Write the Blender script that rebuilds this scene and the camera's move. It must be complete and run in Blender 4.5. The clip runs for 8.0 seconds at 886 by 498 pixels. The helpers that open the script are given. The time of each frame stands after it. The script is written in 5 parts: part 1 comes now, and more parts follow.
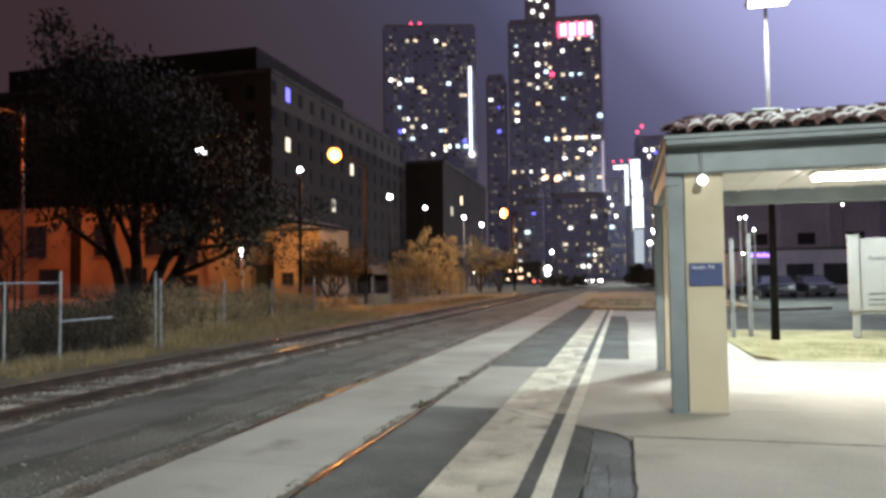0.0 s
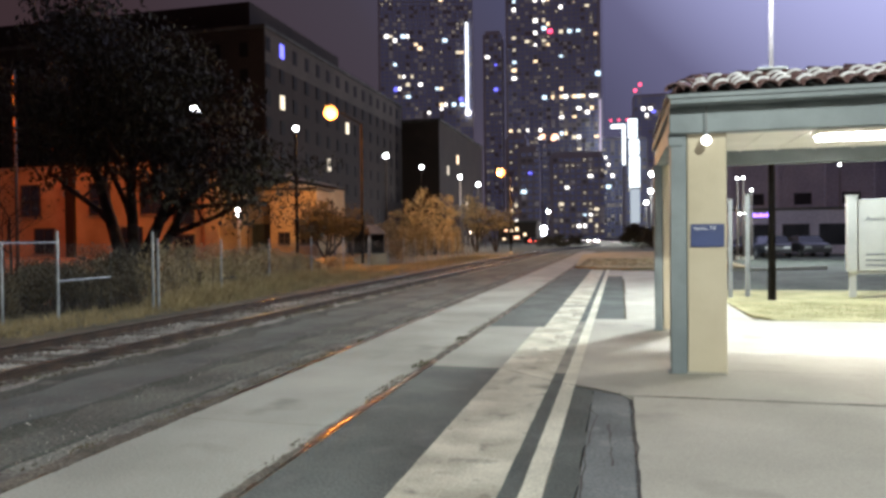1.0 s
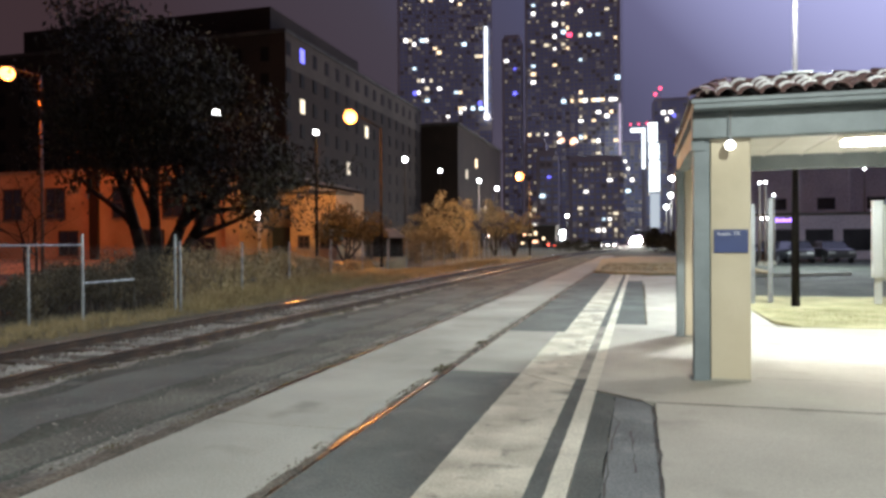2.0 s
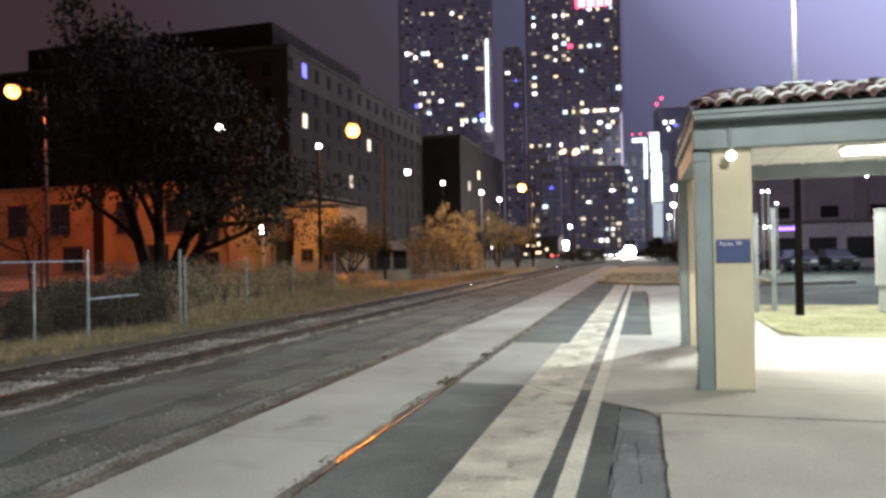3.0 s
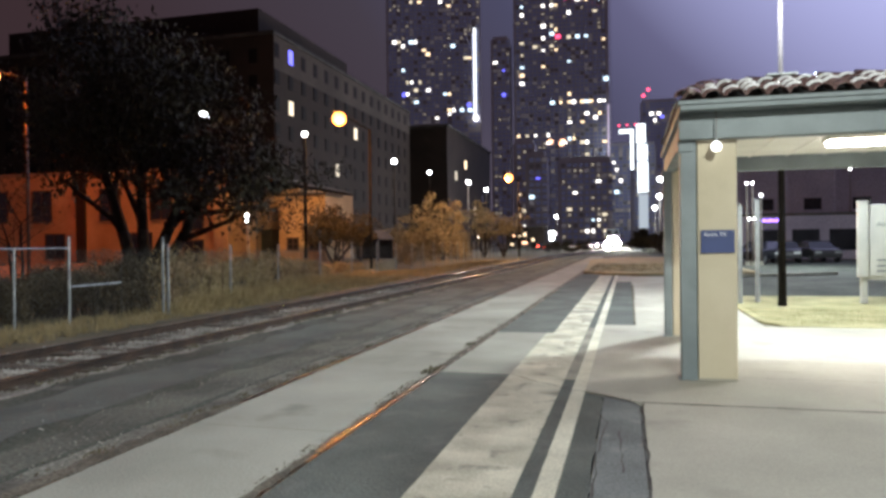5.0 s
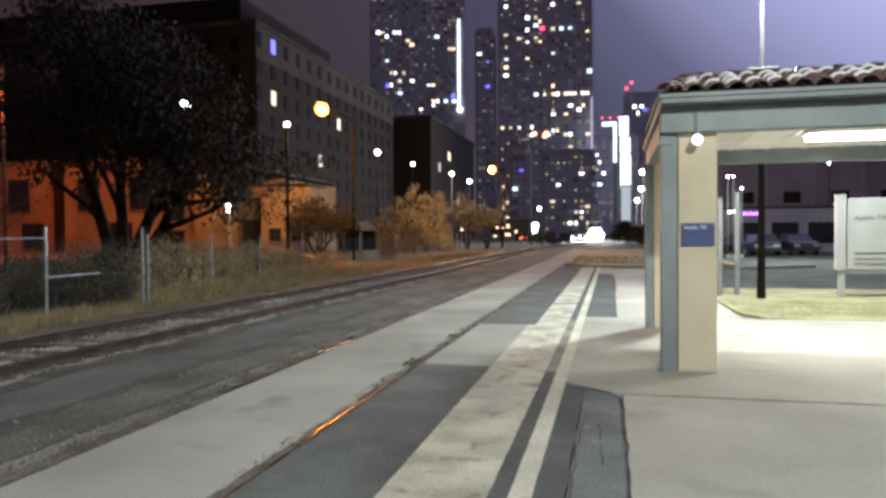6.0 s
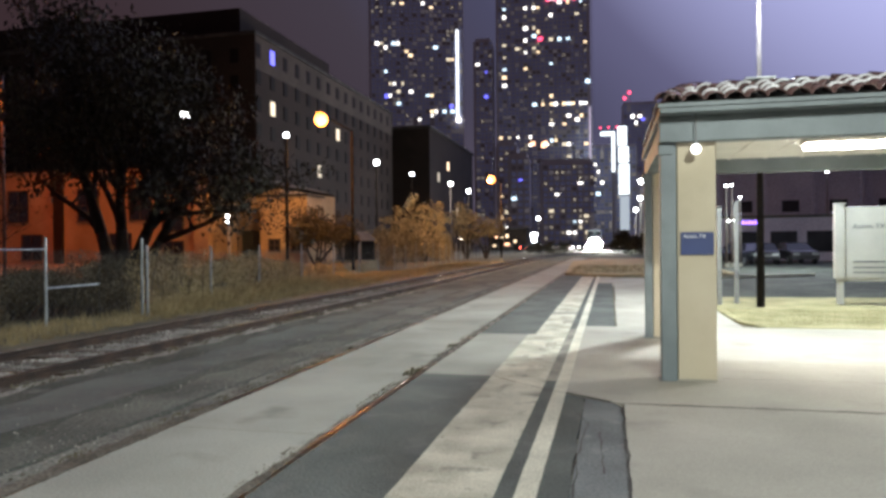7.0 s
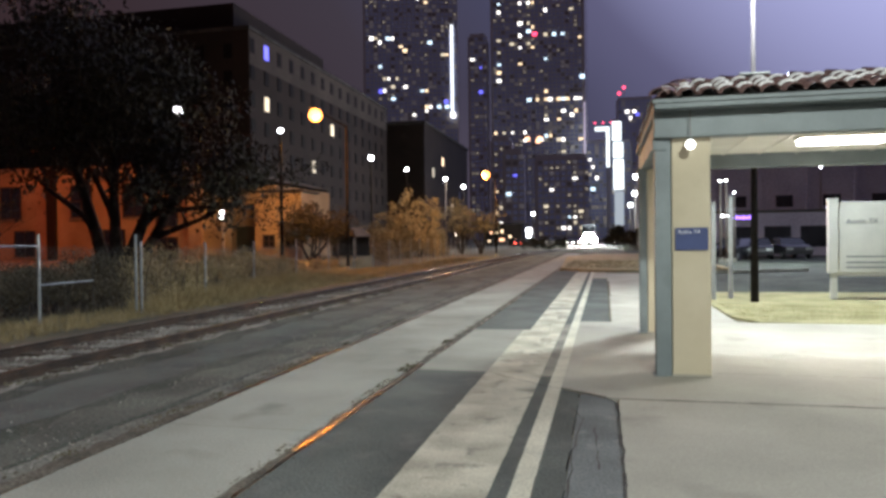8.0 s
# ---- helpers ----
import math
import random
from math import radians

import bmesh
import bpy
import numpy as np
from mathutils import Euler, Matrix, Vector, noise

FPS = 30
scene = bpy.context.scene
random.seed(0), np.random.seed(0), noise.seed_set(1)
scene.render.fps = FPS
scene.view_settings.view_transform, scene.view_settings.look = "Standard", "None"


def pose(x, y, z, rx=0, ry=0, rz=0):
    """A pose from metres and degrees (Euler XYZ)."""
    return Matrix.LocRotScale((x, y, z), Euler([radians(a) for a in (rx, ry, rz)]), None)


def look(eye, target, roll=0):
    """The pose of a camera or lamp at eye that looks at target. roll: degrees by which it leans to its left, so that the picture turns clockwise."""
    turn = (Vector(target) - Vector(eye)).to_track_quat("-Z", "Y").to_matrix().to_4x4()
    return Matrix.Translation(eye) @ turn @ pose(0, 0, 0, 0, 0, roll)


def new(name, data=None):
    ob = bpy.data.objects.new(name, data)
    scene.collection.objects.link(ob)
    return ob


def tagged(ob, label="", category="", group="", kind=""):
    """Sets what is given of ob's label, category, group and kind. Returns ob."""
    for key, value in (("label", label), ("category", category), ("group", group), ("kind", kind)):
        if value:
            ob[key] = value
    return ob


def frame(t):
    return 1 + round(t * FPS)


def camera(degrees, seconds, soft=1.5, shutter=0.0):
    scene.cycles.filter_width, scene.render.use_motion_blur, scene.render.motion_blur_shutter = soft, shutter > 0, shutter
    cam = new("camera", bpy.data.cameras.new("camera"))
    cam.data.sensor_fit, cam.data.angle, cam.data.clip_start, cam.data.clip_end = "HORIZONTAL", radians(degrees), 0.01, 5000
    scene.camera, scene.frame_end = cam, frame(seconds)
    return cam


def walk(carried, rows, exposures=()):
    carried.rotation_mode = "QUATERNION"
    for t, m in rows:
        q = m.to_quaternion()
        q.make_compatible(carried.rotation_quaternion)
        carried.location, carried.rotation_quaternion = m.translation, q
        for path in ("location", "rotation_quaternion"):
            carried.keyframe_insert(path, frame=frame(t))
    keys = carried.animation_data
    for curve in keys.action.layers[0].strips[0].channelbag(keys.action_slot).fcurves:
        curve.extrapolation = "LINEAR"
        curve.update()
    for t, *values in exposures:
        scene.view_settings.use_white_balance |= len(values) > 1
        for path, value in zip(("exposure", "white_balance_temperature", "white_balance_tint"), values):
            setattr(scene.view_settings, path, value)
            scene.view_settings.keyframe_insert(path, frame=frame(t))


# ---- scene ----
cam = camera(63.99, 8.0, soft=3.1, shutter=0.6)
walk(cam, [
    (0, pose(0.077, -0.020, 1.574, 92.375, 0.710, 14.330)),
    (0.5, pose(0.045, 0.012, 1.597, 90.196, 0.702, 13.843)),
    (1, pose(0.012, 0.005, 1.588, 89.104, 0.633, 13.994)),
    (1.5, pose(-0.015, -0.027, 1.591, 89.200, 0.778, 15.126)),
    (1.7, pose(-0.017, -0.012, 1.597, 89.255, 0.518, 15.182)),
    (2.8, pose(-0.018, -0.028, 1.595, 90.147, 0.483, 16.203)),
    (3, pose(-0.009, -0.054, 1.607, 90.381, 0.988, 15.725)),
    (3.5, pose(-0.007, -0.044, 1.594, 90.162, 0.482, 15.432)),
    (4, pose(0.001, -0.028, 1.601, 89.645, 0.901, 14.977)),
    (4.2, pose(0.005, 0.001, 1.602, 89.715, 1.021, 14.790)),
    (5.3, pose(-0.004, -0.017, 1.598, 89.270, 0.214, 14.234)),
    (5.5, pose(0.011, 0.011, 1.598, 88.529, 0.271, 13.345)),
    (6, pose(0.009, 0.010, 1.602, 88.832, 0.396, 13.286)),
    (6.5, pose(-0.000, 0.000, 1.600, 89.580, 0.661, 13.400)),
    (7, pose(0.003, -0.006, 1.600, 89.632, 0.573, 13.213)),
    (7.5, pose(0.006, -0.008, 1.601, 89.350, 0.523, 13.358)),
    (8, pose(0.002, -0.000, 1.606, 89.263, 0.684, 12.799)),
], [(0, 0.72), (0.5, 0.72), (1.5, 0.82), (4, 0.82), (5.5, 0.66), (7.5, 0.64), (8, 0.50)])

# ---- sky, lamps and exposure ----
world = bpy.data.worlds.new("night_sky")
scene.world = world
world.use_nodes = True
wn, wl = world.node_tree.nodes, world.node_tree.links
w_tex = wn.new("ShaderNodeTexCoord")
w_dot = wn.new("ShaderNodeVectorMath")
w_dot.operation = "DOT_PRODUCT"
w_dot.inputs[1].default_value = (0.50, 0.60, 0.62)
w_ramp = wn.new("ShaderNodeValToRGB")
w_ramp.color_ramp.interpolation = "LINEAR"
sky_steps = ((0.30, (0.027, 0.016, 0.019, 1)), (0.55, (0.036, 0.029, 0.040, 1)), (0.68, (0.044, 0.043, 0.078, 1)), (0.76, (0.085, 0.082, 0.150, 1)), (0.87, (0.30, 0.31, 0.53, 1)))
for k, (where, colour) in enumerate(sky_steps):
    stop = w_ramp.color_ramp.elements[k] if k < 2 else w_ramp.color_ramp.elements.new(where)
    stop.position, stop.color = where, colour
wl.new(w_tex.outputs["Generated"], w_dot.inputs[0])
wl.new(w_dot.outputs["Value"], w_ramp.inputs[0])
w_sep = wn.new("ShaderNodeSeparateXYZ")
w_low = wn.new("ShaderNodeValToRGB")
w_low.color_ramp.interpolation = "EASE"
w_low.color_ramp.elements[0].position, w_low.color_ramp.elements[0].color = 0.0, (0.032, 0.028, 0.044, 1)
w_low.color_ramp.elements[1].position, w_low.color_ramp.elements[1].color = 0.22, (0, 0, 0, 1)
w_add = wn.new("ShaderNodeVectorMath")
w_add.operation = "ADD"
wl.new(w_tex.outputs["Generated"], w_sep.inputs[0])
wl.new(w_sep.outputs["Z"], w_low.inputs[0])
wl.new(w_ramp.outputs[0], w_add.inputs[0])
wl.new(w_low.outputs[0], w_add.inputs[1])
wl.new(w_add.outputs[0], wn["Background"].inputs["Color"])
wn["Background"].inputs["Strength"].default_value = 1.0

LAMP_WHITE, LAMP_SODIUM = (0.89, 1.0, 1.0), (1.0, 0.125, 0.007)


def point_lamp(name, place, watts, colour, radius=0.2):
    data = bpy.data.lights.new(name, "POINT")
    data.energy, data.color, data.shadow_soft_size = watts, colour, radius
    ob = new(name, data)
    ob.location = place
    return ob


def down_lamp(name, place, watts, colour, cone=150, radius=0.2, target=None):
    data = bpy.data.lights.new(name, "SPOT")
    data.energy, data.color, data.shadow_soft_size = watts, colour, radius
    data.spot_size, data.spot_blend = radians(cone), 0.2
    ob = new(name, data)
    ob.matrix_world = look(place, target or (place[0], place[1] + 0.01, 0))
    return ob


PLATFORM_LAMP, NEAR_LAMP = (3.47, 18.0, 8.1), (4.0, -4.8, 8.1)
SODIUM_A, SODIUM_B, SODIUM_C = (-30.6, 28.6, 10.2), (-14.0, 33.2, 7.9), (-10.3, 63.1, 7.4)
down_lamp("platform_lamp_light", (PLATFORM_LAMP[0], PLATFORM_LAMP[1] - 0.70, 7.70), 4300, LAMP_WHITE, 160, 0.4)
down_lamp("near_lamp_light", (NEAR_LAMP[0], NEAR_LAMP[1], 7.85), 5400, (0.93, 1.0, 0.94), 158, 0.3)
point_lamp("sodium_light_a", (SODIUM_A[0], SODIUM_A[1], 9.9), 2700, LAMP_SODIUM)
point_lamp("sodium_light_b", (SODIUM_B[0] + 0.3, SODIUM_B[1] - 0.6, 7.5), 1500, (1.0, 0.36, 0.055))
point_lamp("sodium_light_c", (SODIUM_C[0] - 0.6, SODIUM_C[1] - 0.5, 6.9), 3300, (1.0, 0.55, 0.22))
point_lamp("street_light_d", (-20.8, 69.4, 9.4), 1300, (1.0, 0.90, 0.74))
point_lamp("street_light_e", (-19.6, 99.4, 9.5), 3000, (1.0, 0.92, 0.80))
point_lamp("street_light_f", (2.0, 143.0, 12.0), 14000, LAMP_WHITE)
canopy_data = bpy.data.lights.new("canopy_light", "AREA")
canopy_data.shape, canopy_data.size, canopy_data.size_y = "RECTANGLE", 1.04, 0.3
canopy_data.energy, canopy_data.color = 72, (1.0, 0.98, 0.92)
canopy_lamp = new("canopy_light", canopy_data)
canopy_lamp.location = (3.1, 10.4, 2.80)
down_lamp("yard_light", (-14.9, 31.0, 6.7), 680, (1.0, 0.60, 0.32), 125, 0.2, (-19.0, 38.0, 1.5))
point_lamp("car_park_light", (9.4, 42.0, 5.0), 2600, LAMP_WHITE, 0.2)


# ---- materials ----
def mat(name, c1, c2, scale=1.0, rough=0.8, metal=0.0, bump=0.2, fine=30.0, spot=0.0, spot_colour=(0.03, 0.03, 0.03), spec=0.5, grit=0.28):
    """A surface whose colour drifts between c1 and c2 at a large scale, with fine grain, optional stains and relief."""
    m = bpy.data.materials.new(name)
    m.use_nodes = True
    n, l = m.node_tree.nodes, m.node_tree.links
    b = n["Principled BSDF"]
    tex = n.new("ShaderNodeTexCoord")
    big = n.new("ShaderNodeTexNoise")
    big.inputs["Scale"].default_value, big.inputs["Detail"].default_value = scale, 6
    l.new(tex.outputs["Object"], big.inputs["Vector"])
    ramp = n.new("ShaderNodeValToRGB")
    ramp.color_ramp.elements[0].position, ramp.color_ramp.elements[0].color = 0.36, (*c1, 1)
    ramp.color_ramp.elements[1].position, ramp.color_ramp.elements[1].color = 0.66, (*c2, 1)
    l.new(big.outputs["Fac"], ramp.inputs[0])
    grain = n.new("ShaderNodeTexNoise")
    grain.inputs["Scale"].default_value, grain.inputs["Detail"].default_value = fine, 3
    l.new(tex.outputs["Object"], grain.inputs["Vector"])
    gr = n.new("ShaderNodeMapRange")
    gr.inputs["From Min"].default_value, gr.inputs["From Max"].default_value = 0.25, 0.75
    gr.inputs["To Min"].default_value, gr.inputs["To Max"].default_value = 1 - grit, 1 + grit
    l.new(grain.outputs["Fac"], gr.inputs["Value"])
    mul = n.new("ShaderNodeVectorMath")
    mul.operation = "SCALE"
    l.new(ramp.outputs[0], mul.inputs[0])
    l.new(gr.outputs[0], mul.inputs["Scale"])
    colour = mul.outputs[0]
    if spot:
        st = n.new("ShaderNodeTexNoise")
        st.inputs["Scale"].default_value, st.inputs["Detail"].default_value = scale * 2.7, 8
        l.new(tex.outputs["Object"], st.inputs["Vector"])
        sr = n.new("ShaderNodeMapRange")
        sr.inputs["From Min"].default_value, sr.inputs["From Max"].default_value = 0.58, 0.72
        sr.inputs["To Max"].default_value = spot
        l.new(st.outputs["Fac"], sr.inputs["Value"])
        mix = n.new("ShaderNodeMixRGB")
        mix.inputs[2].default_value = (*spot_colour, 1)
        l.new(sr.outputs[0], mix.inputs[0])
        l.new(colour, mix.inputs[1])
        colour = mix.outputs[0]
    l.new(colour, b.inputs["Base Color"])
    b.inputs["Roughness"].default_value, b.inputs["Metallic"].default_value = rough, metal
    b.inputs["Specular IOR Level"].default_value = spec
    if bump:
        bp = n.new("ShaderNodeBump")
        bp.inputs["Strength"].default_value, bp.inputs["Distance"].default_value = bump, 0.02
        l.new(grain.outputs["Fac"], bp.inputs["Height"])
        l.new(bp.outputs[0], b.inputs["Normal"])
    return m


def glow(name, colour, strength):
    m = bpy.data.materials.new(name)
    m.use_nodes = True
    b = m.node_tree.nodes["Principled BSDF"]
    b.inputs["Base Color"].default_value = (*[0.8 * c for c in colour], 1)
    b.inputs["Emission Color"].default_value = (*colour, 1)
    b.inputs["Emission Strength"].default_value = strength
    return m


ASPHALT = mat("asphalt", (0.017, 0.0225, 0.017), (0.064, 0.074, 0.059), 0.62, 0.9, bump=1.0, fine=24, spot=0.55, spot_colour=(0.15, 0.155, 0.135), grit=0.9)
ASPHALT_NEW = mat("dark_asphalt", (0.042, 0.051, 0.047), (0.086, 0.098, 0.091), 0.9, 0.85, bump=0.7, fine=42, spot=0.4, spot_colour=(0.14, 0.14, 0.14), grit=0.4)
ASPHALT_PALE = mat("pale_asphalt", (0.090, 0.100, 0.102), (0.15, 0.163, 0.162), 1.4, 0.85, bump=0.7, fine=42, spot=0.5, spot_colour=(0.26, 0.26, 0.25), grit=0.35)
CONCRETE = mat("concrete", (0.285, 0.270, 0.228), (0.40, 0.38, 0.325), 0.45, 0.85, bump=0.15, fine=60, spot=0.6, spot_colour=(0.20, 0.187, 0.158), grit=0.16)
CONCRETE_GREY = mat("grey_concrete", (0.200, 0.197, 0.170), (0.300, 0.294, 0.256), 0.5, 0.9, bump=0.2, fine=60, spot=0.7, spot_colour=(0.14, 0.138, 0.12), grit=0.26)
DIRT_DRIFT = mat("dirty_asphalt", (0.046, 0.050, 0.042), (0.112, 0.116, 0.098), 0.8, 0.92, bump=0.9, fine=28, spot=0.6, spot_colour=(0.055, 0.056, 0.05), grit=0.7)
GRAVEL_EDGE = mat("spilled_pale_gravel", (0.11, 0.10, 0.085), (0.27, 0.255, 0.225), 2.2, 0.95, bump=1.0, fine=30, spot=0.6, spot_colour=(0.06, 0.05, 0.04), grit=0.8)
PAINT_CREAM = mat("worn_cream_paint", (0.31, 0.293, 0.23), (0.55, 0.525, 0.42), 1.7, 0.8, bump=0.3, fine=50, spot=0.95, spot_colour=(0.13, 0.122, 0.10), grit=0.26)
PAINT_WHITE = mat("white_line_paint", (0.41, 0.395, 0.315), (0.57, 0.55, 0.445), 1.2, 0.75, bump=0.25, fine=40, spot=0.35, spot_colour=(0.25, 0.24, 0.22))
JOINT = mat("joint_filler", (0.035, 0.033, 0.03), (0.07, 0.065, 0.06), 4, 0.95)
BALLAST = mat("ballast_bed", (0.075, 0.058, 0.042), (0.17, 0.14, 0.11), 1.2, 0.95, bump=1.0, fine=22, spot=0.5, spot_colour=(0.30, 0.28, 0.26))
BALLAST_PALE = mat("pale_gravel", (0.055, 0.052, 0.045), (0.145, 0.14, 0.122), 1.6, 0.95, bump=1.0, fine=26, spot=0.7, spot_colour=(0.06, 0.052, 0.044), grit=0.7)
STONE = mat("ballast_stone", (0.07, 0.064, 0.056), (0.34, 0.32, 0.29), 1.3, 0.9, bump=0.3)
TIE_WOOD = mat("creosoted_wood", (0.035, 0.025, 0.018), (0.09, 0.065, 0.045), 2.5, 0.9, bump=0.6, fine=25)
RAIL_RUST = mat("rusty_rail_steel", (0.020, 0.012, 0.008), (0.055, 0.030, 0.018), 3, 0.8, metal=0.2, bump=0.3)
RAIL_TOP = mat("polished_rail_head", (0.12, 0.09, 0.07), (0.25, 0.21, 0.17), 4, 0.10, metal=1.0, bump=0.02)
RAIL_DULL = mat("dull_rail_head", (0.07, 0.045, 0.03), (0.16, 0.11, 0.08), 3, 0.38, metal=0.8, bump=0.1)
RAIL_OLD = mat("worn_rail_head", (0.10, 0.05, 0.028), (0.26, 0.15, 0.09), 3, 0.34, metal=1.0, bump=0.06)
EARTH = mat("dry_earth_and_grass", (0.055, 0.046, 0.026), (0.12, 0.10, 0.058), 0.6, 0.95, bump=0.8, fine=18, spot=0.5, spot_colour=(0.16, 0.14, 0.085))
GRASS = mat("dry_grass_blades", (0.17, 0.130, 0.062), (0.32, 0.25, 0.125), 1.5, 0.8, bump=0)
GRIT_FILL = mat("pale_grit", (0.13, 0.125, 0.105), (0.25, 0.24, 0.20), 1.6, 0.9, bump=0.4, fine=45, grit=0.4)
GRIME = mat("brown_grime", (0.24, 0.22, 0.175), (0.38, 0.355, 0.285), 5.0, 0.85, bump=0.3, fine=50, grit=0.4)
CAKED_DIRT = mat("caked_brown_dirt", (0.045, 0.038, 0.028), (0.11, 0.095, 0.073), 3.0, 0.95, bump=1.0, fine=35, grit=0.8)
WEED = mat("dull_weed_blades", (0.055, 0.050, 0.026), (0.12, 0.105, 0.06), 2.0, 0.85, bump=0)
LAWN = mat("lawn", (0.20, 0.187, 0.085), (0.34, 0.305, 0.165), 1.3, 0.95, bump=0.8, fine=35, spot=0.5, spot_colour=(0.26, 0.22, 0.13))
LAWN_FAR = mat("dry_lawn", (0.24, 0.19, 0.10), (0.40, 0.32, 0.19), 0.8, 0.95, bump=0.6, fine=20)
GALV = mat("galvanized_steel", (0.24, 0.255, 0.265), (0.38, 0.40, 0.40), 4, 0.45, metal=0.7, bump=0.08)
WIRE = mat("weathered_wire", (0.055, 0.055, 0.05), (0.11, 0.11, 0.10), 3, 0.7, metal=0.5, bump=0)
TEAL_PAINT = mat("grey_green_paint", (0.130, 0.155, 0.164), (0.19, 0.222, 0.231), 1.5, 0.55, bump=0.08, fine=60, spot=0.3, spot_colour=(0.10, 0.12, 0.12), grit=0.07)
STUCCO = mat("cream_stucco", (0.46, 0.40, 0.29), (0.56, 0.50, 0.38), 0.9, 0.9, bump=0.35, fine=90, spot=0.25, spot_colour=(0.36, 0.31, 0.23), grit=0.10)
CEILING_PAINT = mat("white_ceiling_paint", (0.68, 0.65, 0.58), (0.80, 0.77, 0.70), 1.2, 0.8, bump=0.05, grit=0.05)
CLAY = mat("red_clay_tile", (0.13, 0.075, 0.070), (0.22, 0.125, 0.112), 2.2, 0.20, bump=0.10, fine=30, spot=0.4, spot_colour=(0.12, 0.06, 0.05), spec=1.0)
clay_shader = CLAY.node_tree.nodes["Principled BSDF"]
clay_shader.inputs["Coat Weight"].default_value, clay_shader.inputs["Coat Roughness"].default_value = 1.0, 0.16
# Near-white colour that paints the lamp glints onto the tile rims.
RIM_GLINT = mat("painted_rim_glint", (0.70, 0.69, 0.69), (0.84, 0.83, 0.83), 6, 0.5, bump=0.1, spot=0.3, spot_colour=(0.30, 0.18, 0.14))
SIGN_BLUE = mat("navy_sign_enamel", (0.020, 0.035, 0.12), (0.030, 0.050, 0.16), 2, 0.4, bump=0.02, grit=0.06)
SIGN_WHITE = mat("white_sign_enamel", (0.42, 0.42, 0.41), (0.52, 0.52, 0.50), 1.0, 0.5, bump=0.02, grit=0.04)
LETTER_GREY = mat("grey_letter_vinyl", (0.10, 0.11, 0.14), (0.14, 0.15, 0.18), 5, 0.6, bump=0)
LETTER_PALE = mat("pale_letter_vinyl", (0.70, 0.72, 0.78), (0.80, 0.80, 0.84), 5, 0.6, bump=0)
POLE_DARK = mat("dark_bronze_paint", (0.075, 0.065, 0.062), (0.12, 0.105, 0.10), 2, 0.45, bump=0.05)
POLE_BRONZE = mat("bronze_pole_steel", (0.014, 0.012, 0.013), (0.022, 0.019, 0.020), 2, 0.8, metal=0.0, bump=0.04, spec=0.08)
WOOD_POLE = mat("tarred_wooden_pole", (0.012, 0.009, 0.007), (0.026, 0.020, 0.016), 3, 0.95, bump=0.3, fine=20, spec=0.1)
POLE_LIGHT = mat("grey_pole_paint", (0.28, 0.29, 0.30), (0.38, 0.39, 0.40), 2, 0.5, bump=0.05)
WALL_BUFF = mat("buff_stucco", (0.28, 0.22, 0.14), (0.46, 0.38, 0.26), 0.35, 0.92, bump=0.3, fine=12, spot=0.4, spot_colour=(0.27, 0.21, 0.15))
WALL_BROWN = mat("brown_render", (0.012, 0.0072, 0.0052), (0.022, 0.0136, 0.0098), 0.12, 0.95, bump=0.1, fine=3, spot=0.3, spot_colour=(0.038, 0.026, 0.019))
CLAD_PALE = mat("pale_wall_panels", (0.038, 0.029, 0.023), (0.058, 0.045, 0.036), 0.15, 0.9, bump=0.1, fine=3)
# Lavender tint of the shop wall imitates the haze over it.
SHOP_WALL = mat("haze_lavender_render", (0.24, 0.22, 0.30), (0.34, 0.31, 0.40), 0.3, 0.9, bump=0.1, fine=6)
# Blue-grey base lightened to imitate haze on the added backdrop.
BACKDROP_WALL = mat("haze_blue_cladding", (0.30, 0.32, 0.52), (0.40, 0.42, 0.62), 0.2, 0.85, bump=0.1, fine=4)
# Wall and glass bases raised to imitate haze before the far towers.
TOWER_WALL = mat("haze_pale_cladding", (0.60, 0.60, 0.64), (0.74, 0.74, 0.77), 0.03, 0.6, bump=0)
TOWER_GLASS = mat("tower_glass", (0.30, 0.31, 0.34), (0.40, 0.41, 0.44), 0.05, 0.35, bump=0)
DARK_GLASS = mat("dark_window_glass", (0.012, 0.014, 0.018), (0.025, 0.028, 0.034), 0.4, 0.12, bump=0)
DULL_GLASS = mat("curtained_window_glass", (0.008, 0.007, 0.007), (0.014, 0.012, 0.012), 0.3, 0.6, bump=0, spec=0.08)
FRAME_DARK = mat("dark_window_frame", (0.035, 0.03, 0.026), (0.06, 0.05, 0.045), 2, 0.6, bump=0)
DOOR_GREEN = mat("dull_green_door", (0.035, 0.05, 0.045), (0.06, 0.08, 0.07), 1, 0.6, bump=0.1)
ROOF_DARK = mat("dark_roofing", (0.030, 0.028, 0.027), (0.06, 0.055, 0.05), 0.5, 0.9, bump=0.2, fine=8)
BARK = mat("oak_bark", (0.020, 0.015, 0.011), (0.045, 0.034, 0.025), 3, 0.95, bump=0.8, fine=14)
LEAF_DARK = mat("evergreen_oak_leaf", (0.028, 0.024, 0.013), (0.055, 0.046, 0.024), 1.0, 0.75, bump=0)
LEAF_SCRUB = mat("brown_scrub_leaf", (0.050, 0.038, 0.018), (0.105, 0.080, 0.040), 1.0, 0.8, bump=0)
LEAF_DRY = mat("dry_autumn_leaf", (0.18, 0.145, 0.085), (0.32, 0.265, 0.16), 0.8, 0.8, bump=0)
LEAF_VINE = mat("vine_leaf", (0.22, 0.165, 0.078), (0.40, 0.31, 0.155), 1.0, 0.85, bump=0)
BLACK_RUBBER = mat("black_rubber", (0.014, 0.014, 0.015), (0.026, 0.026, 0.027), 4, 0.8)
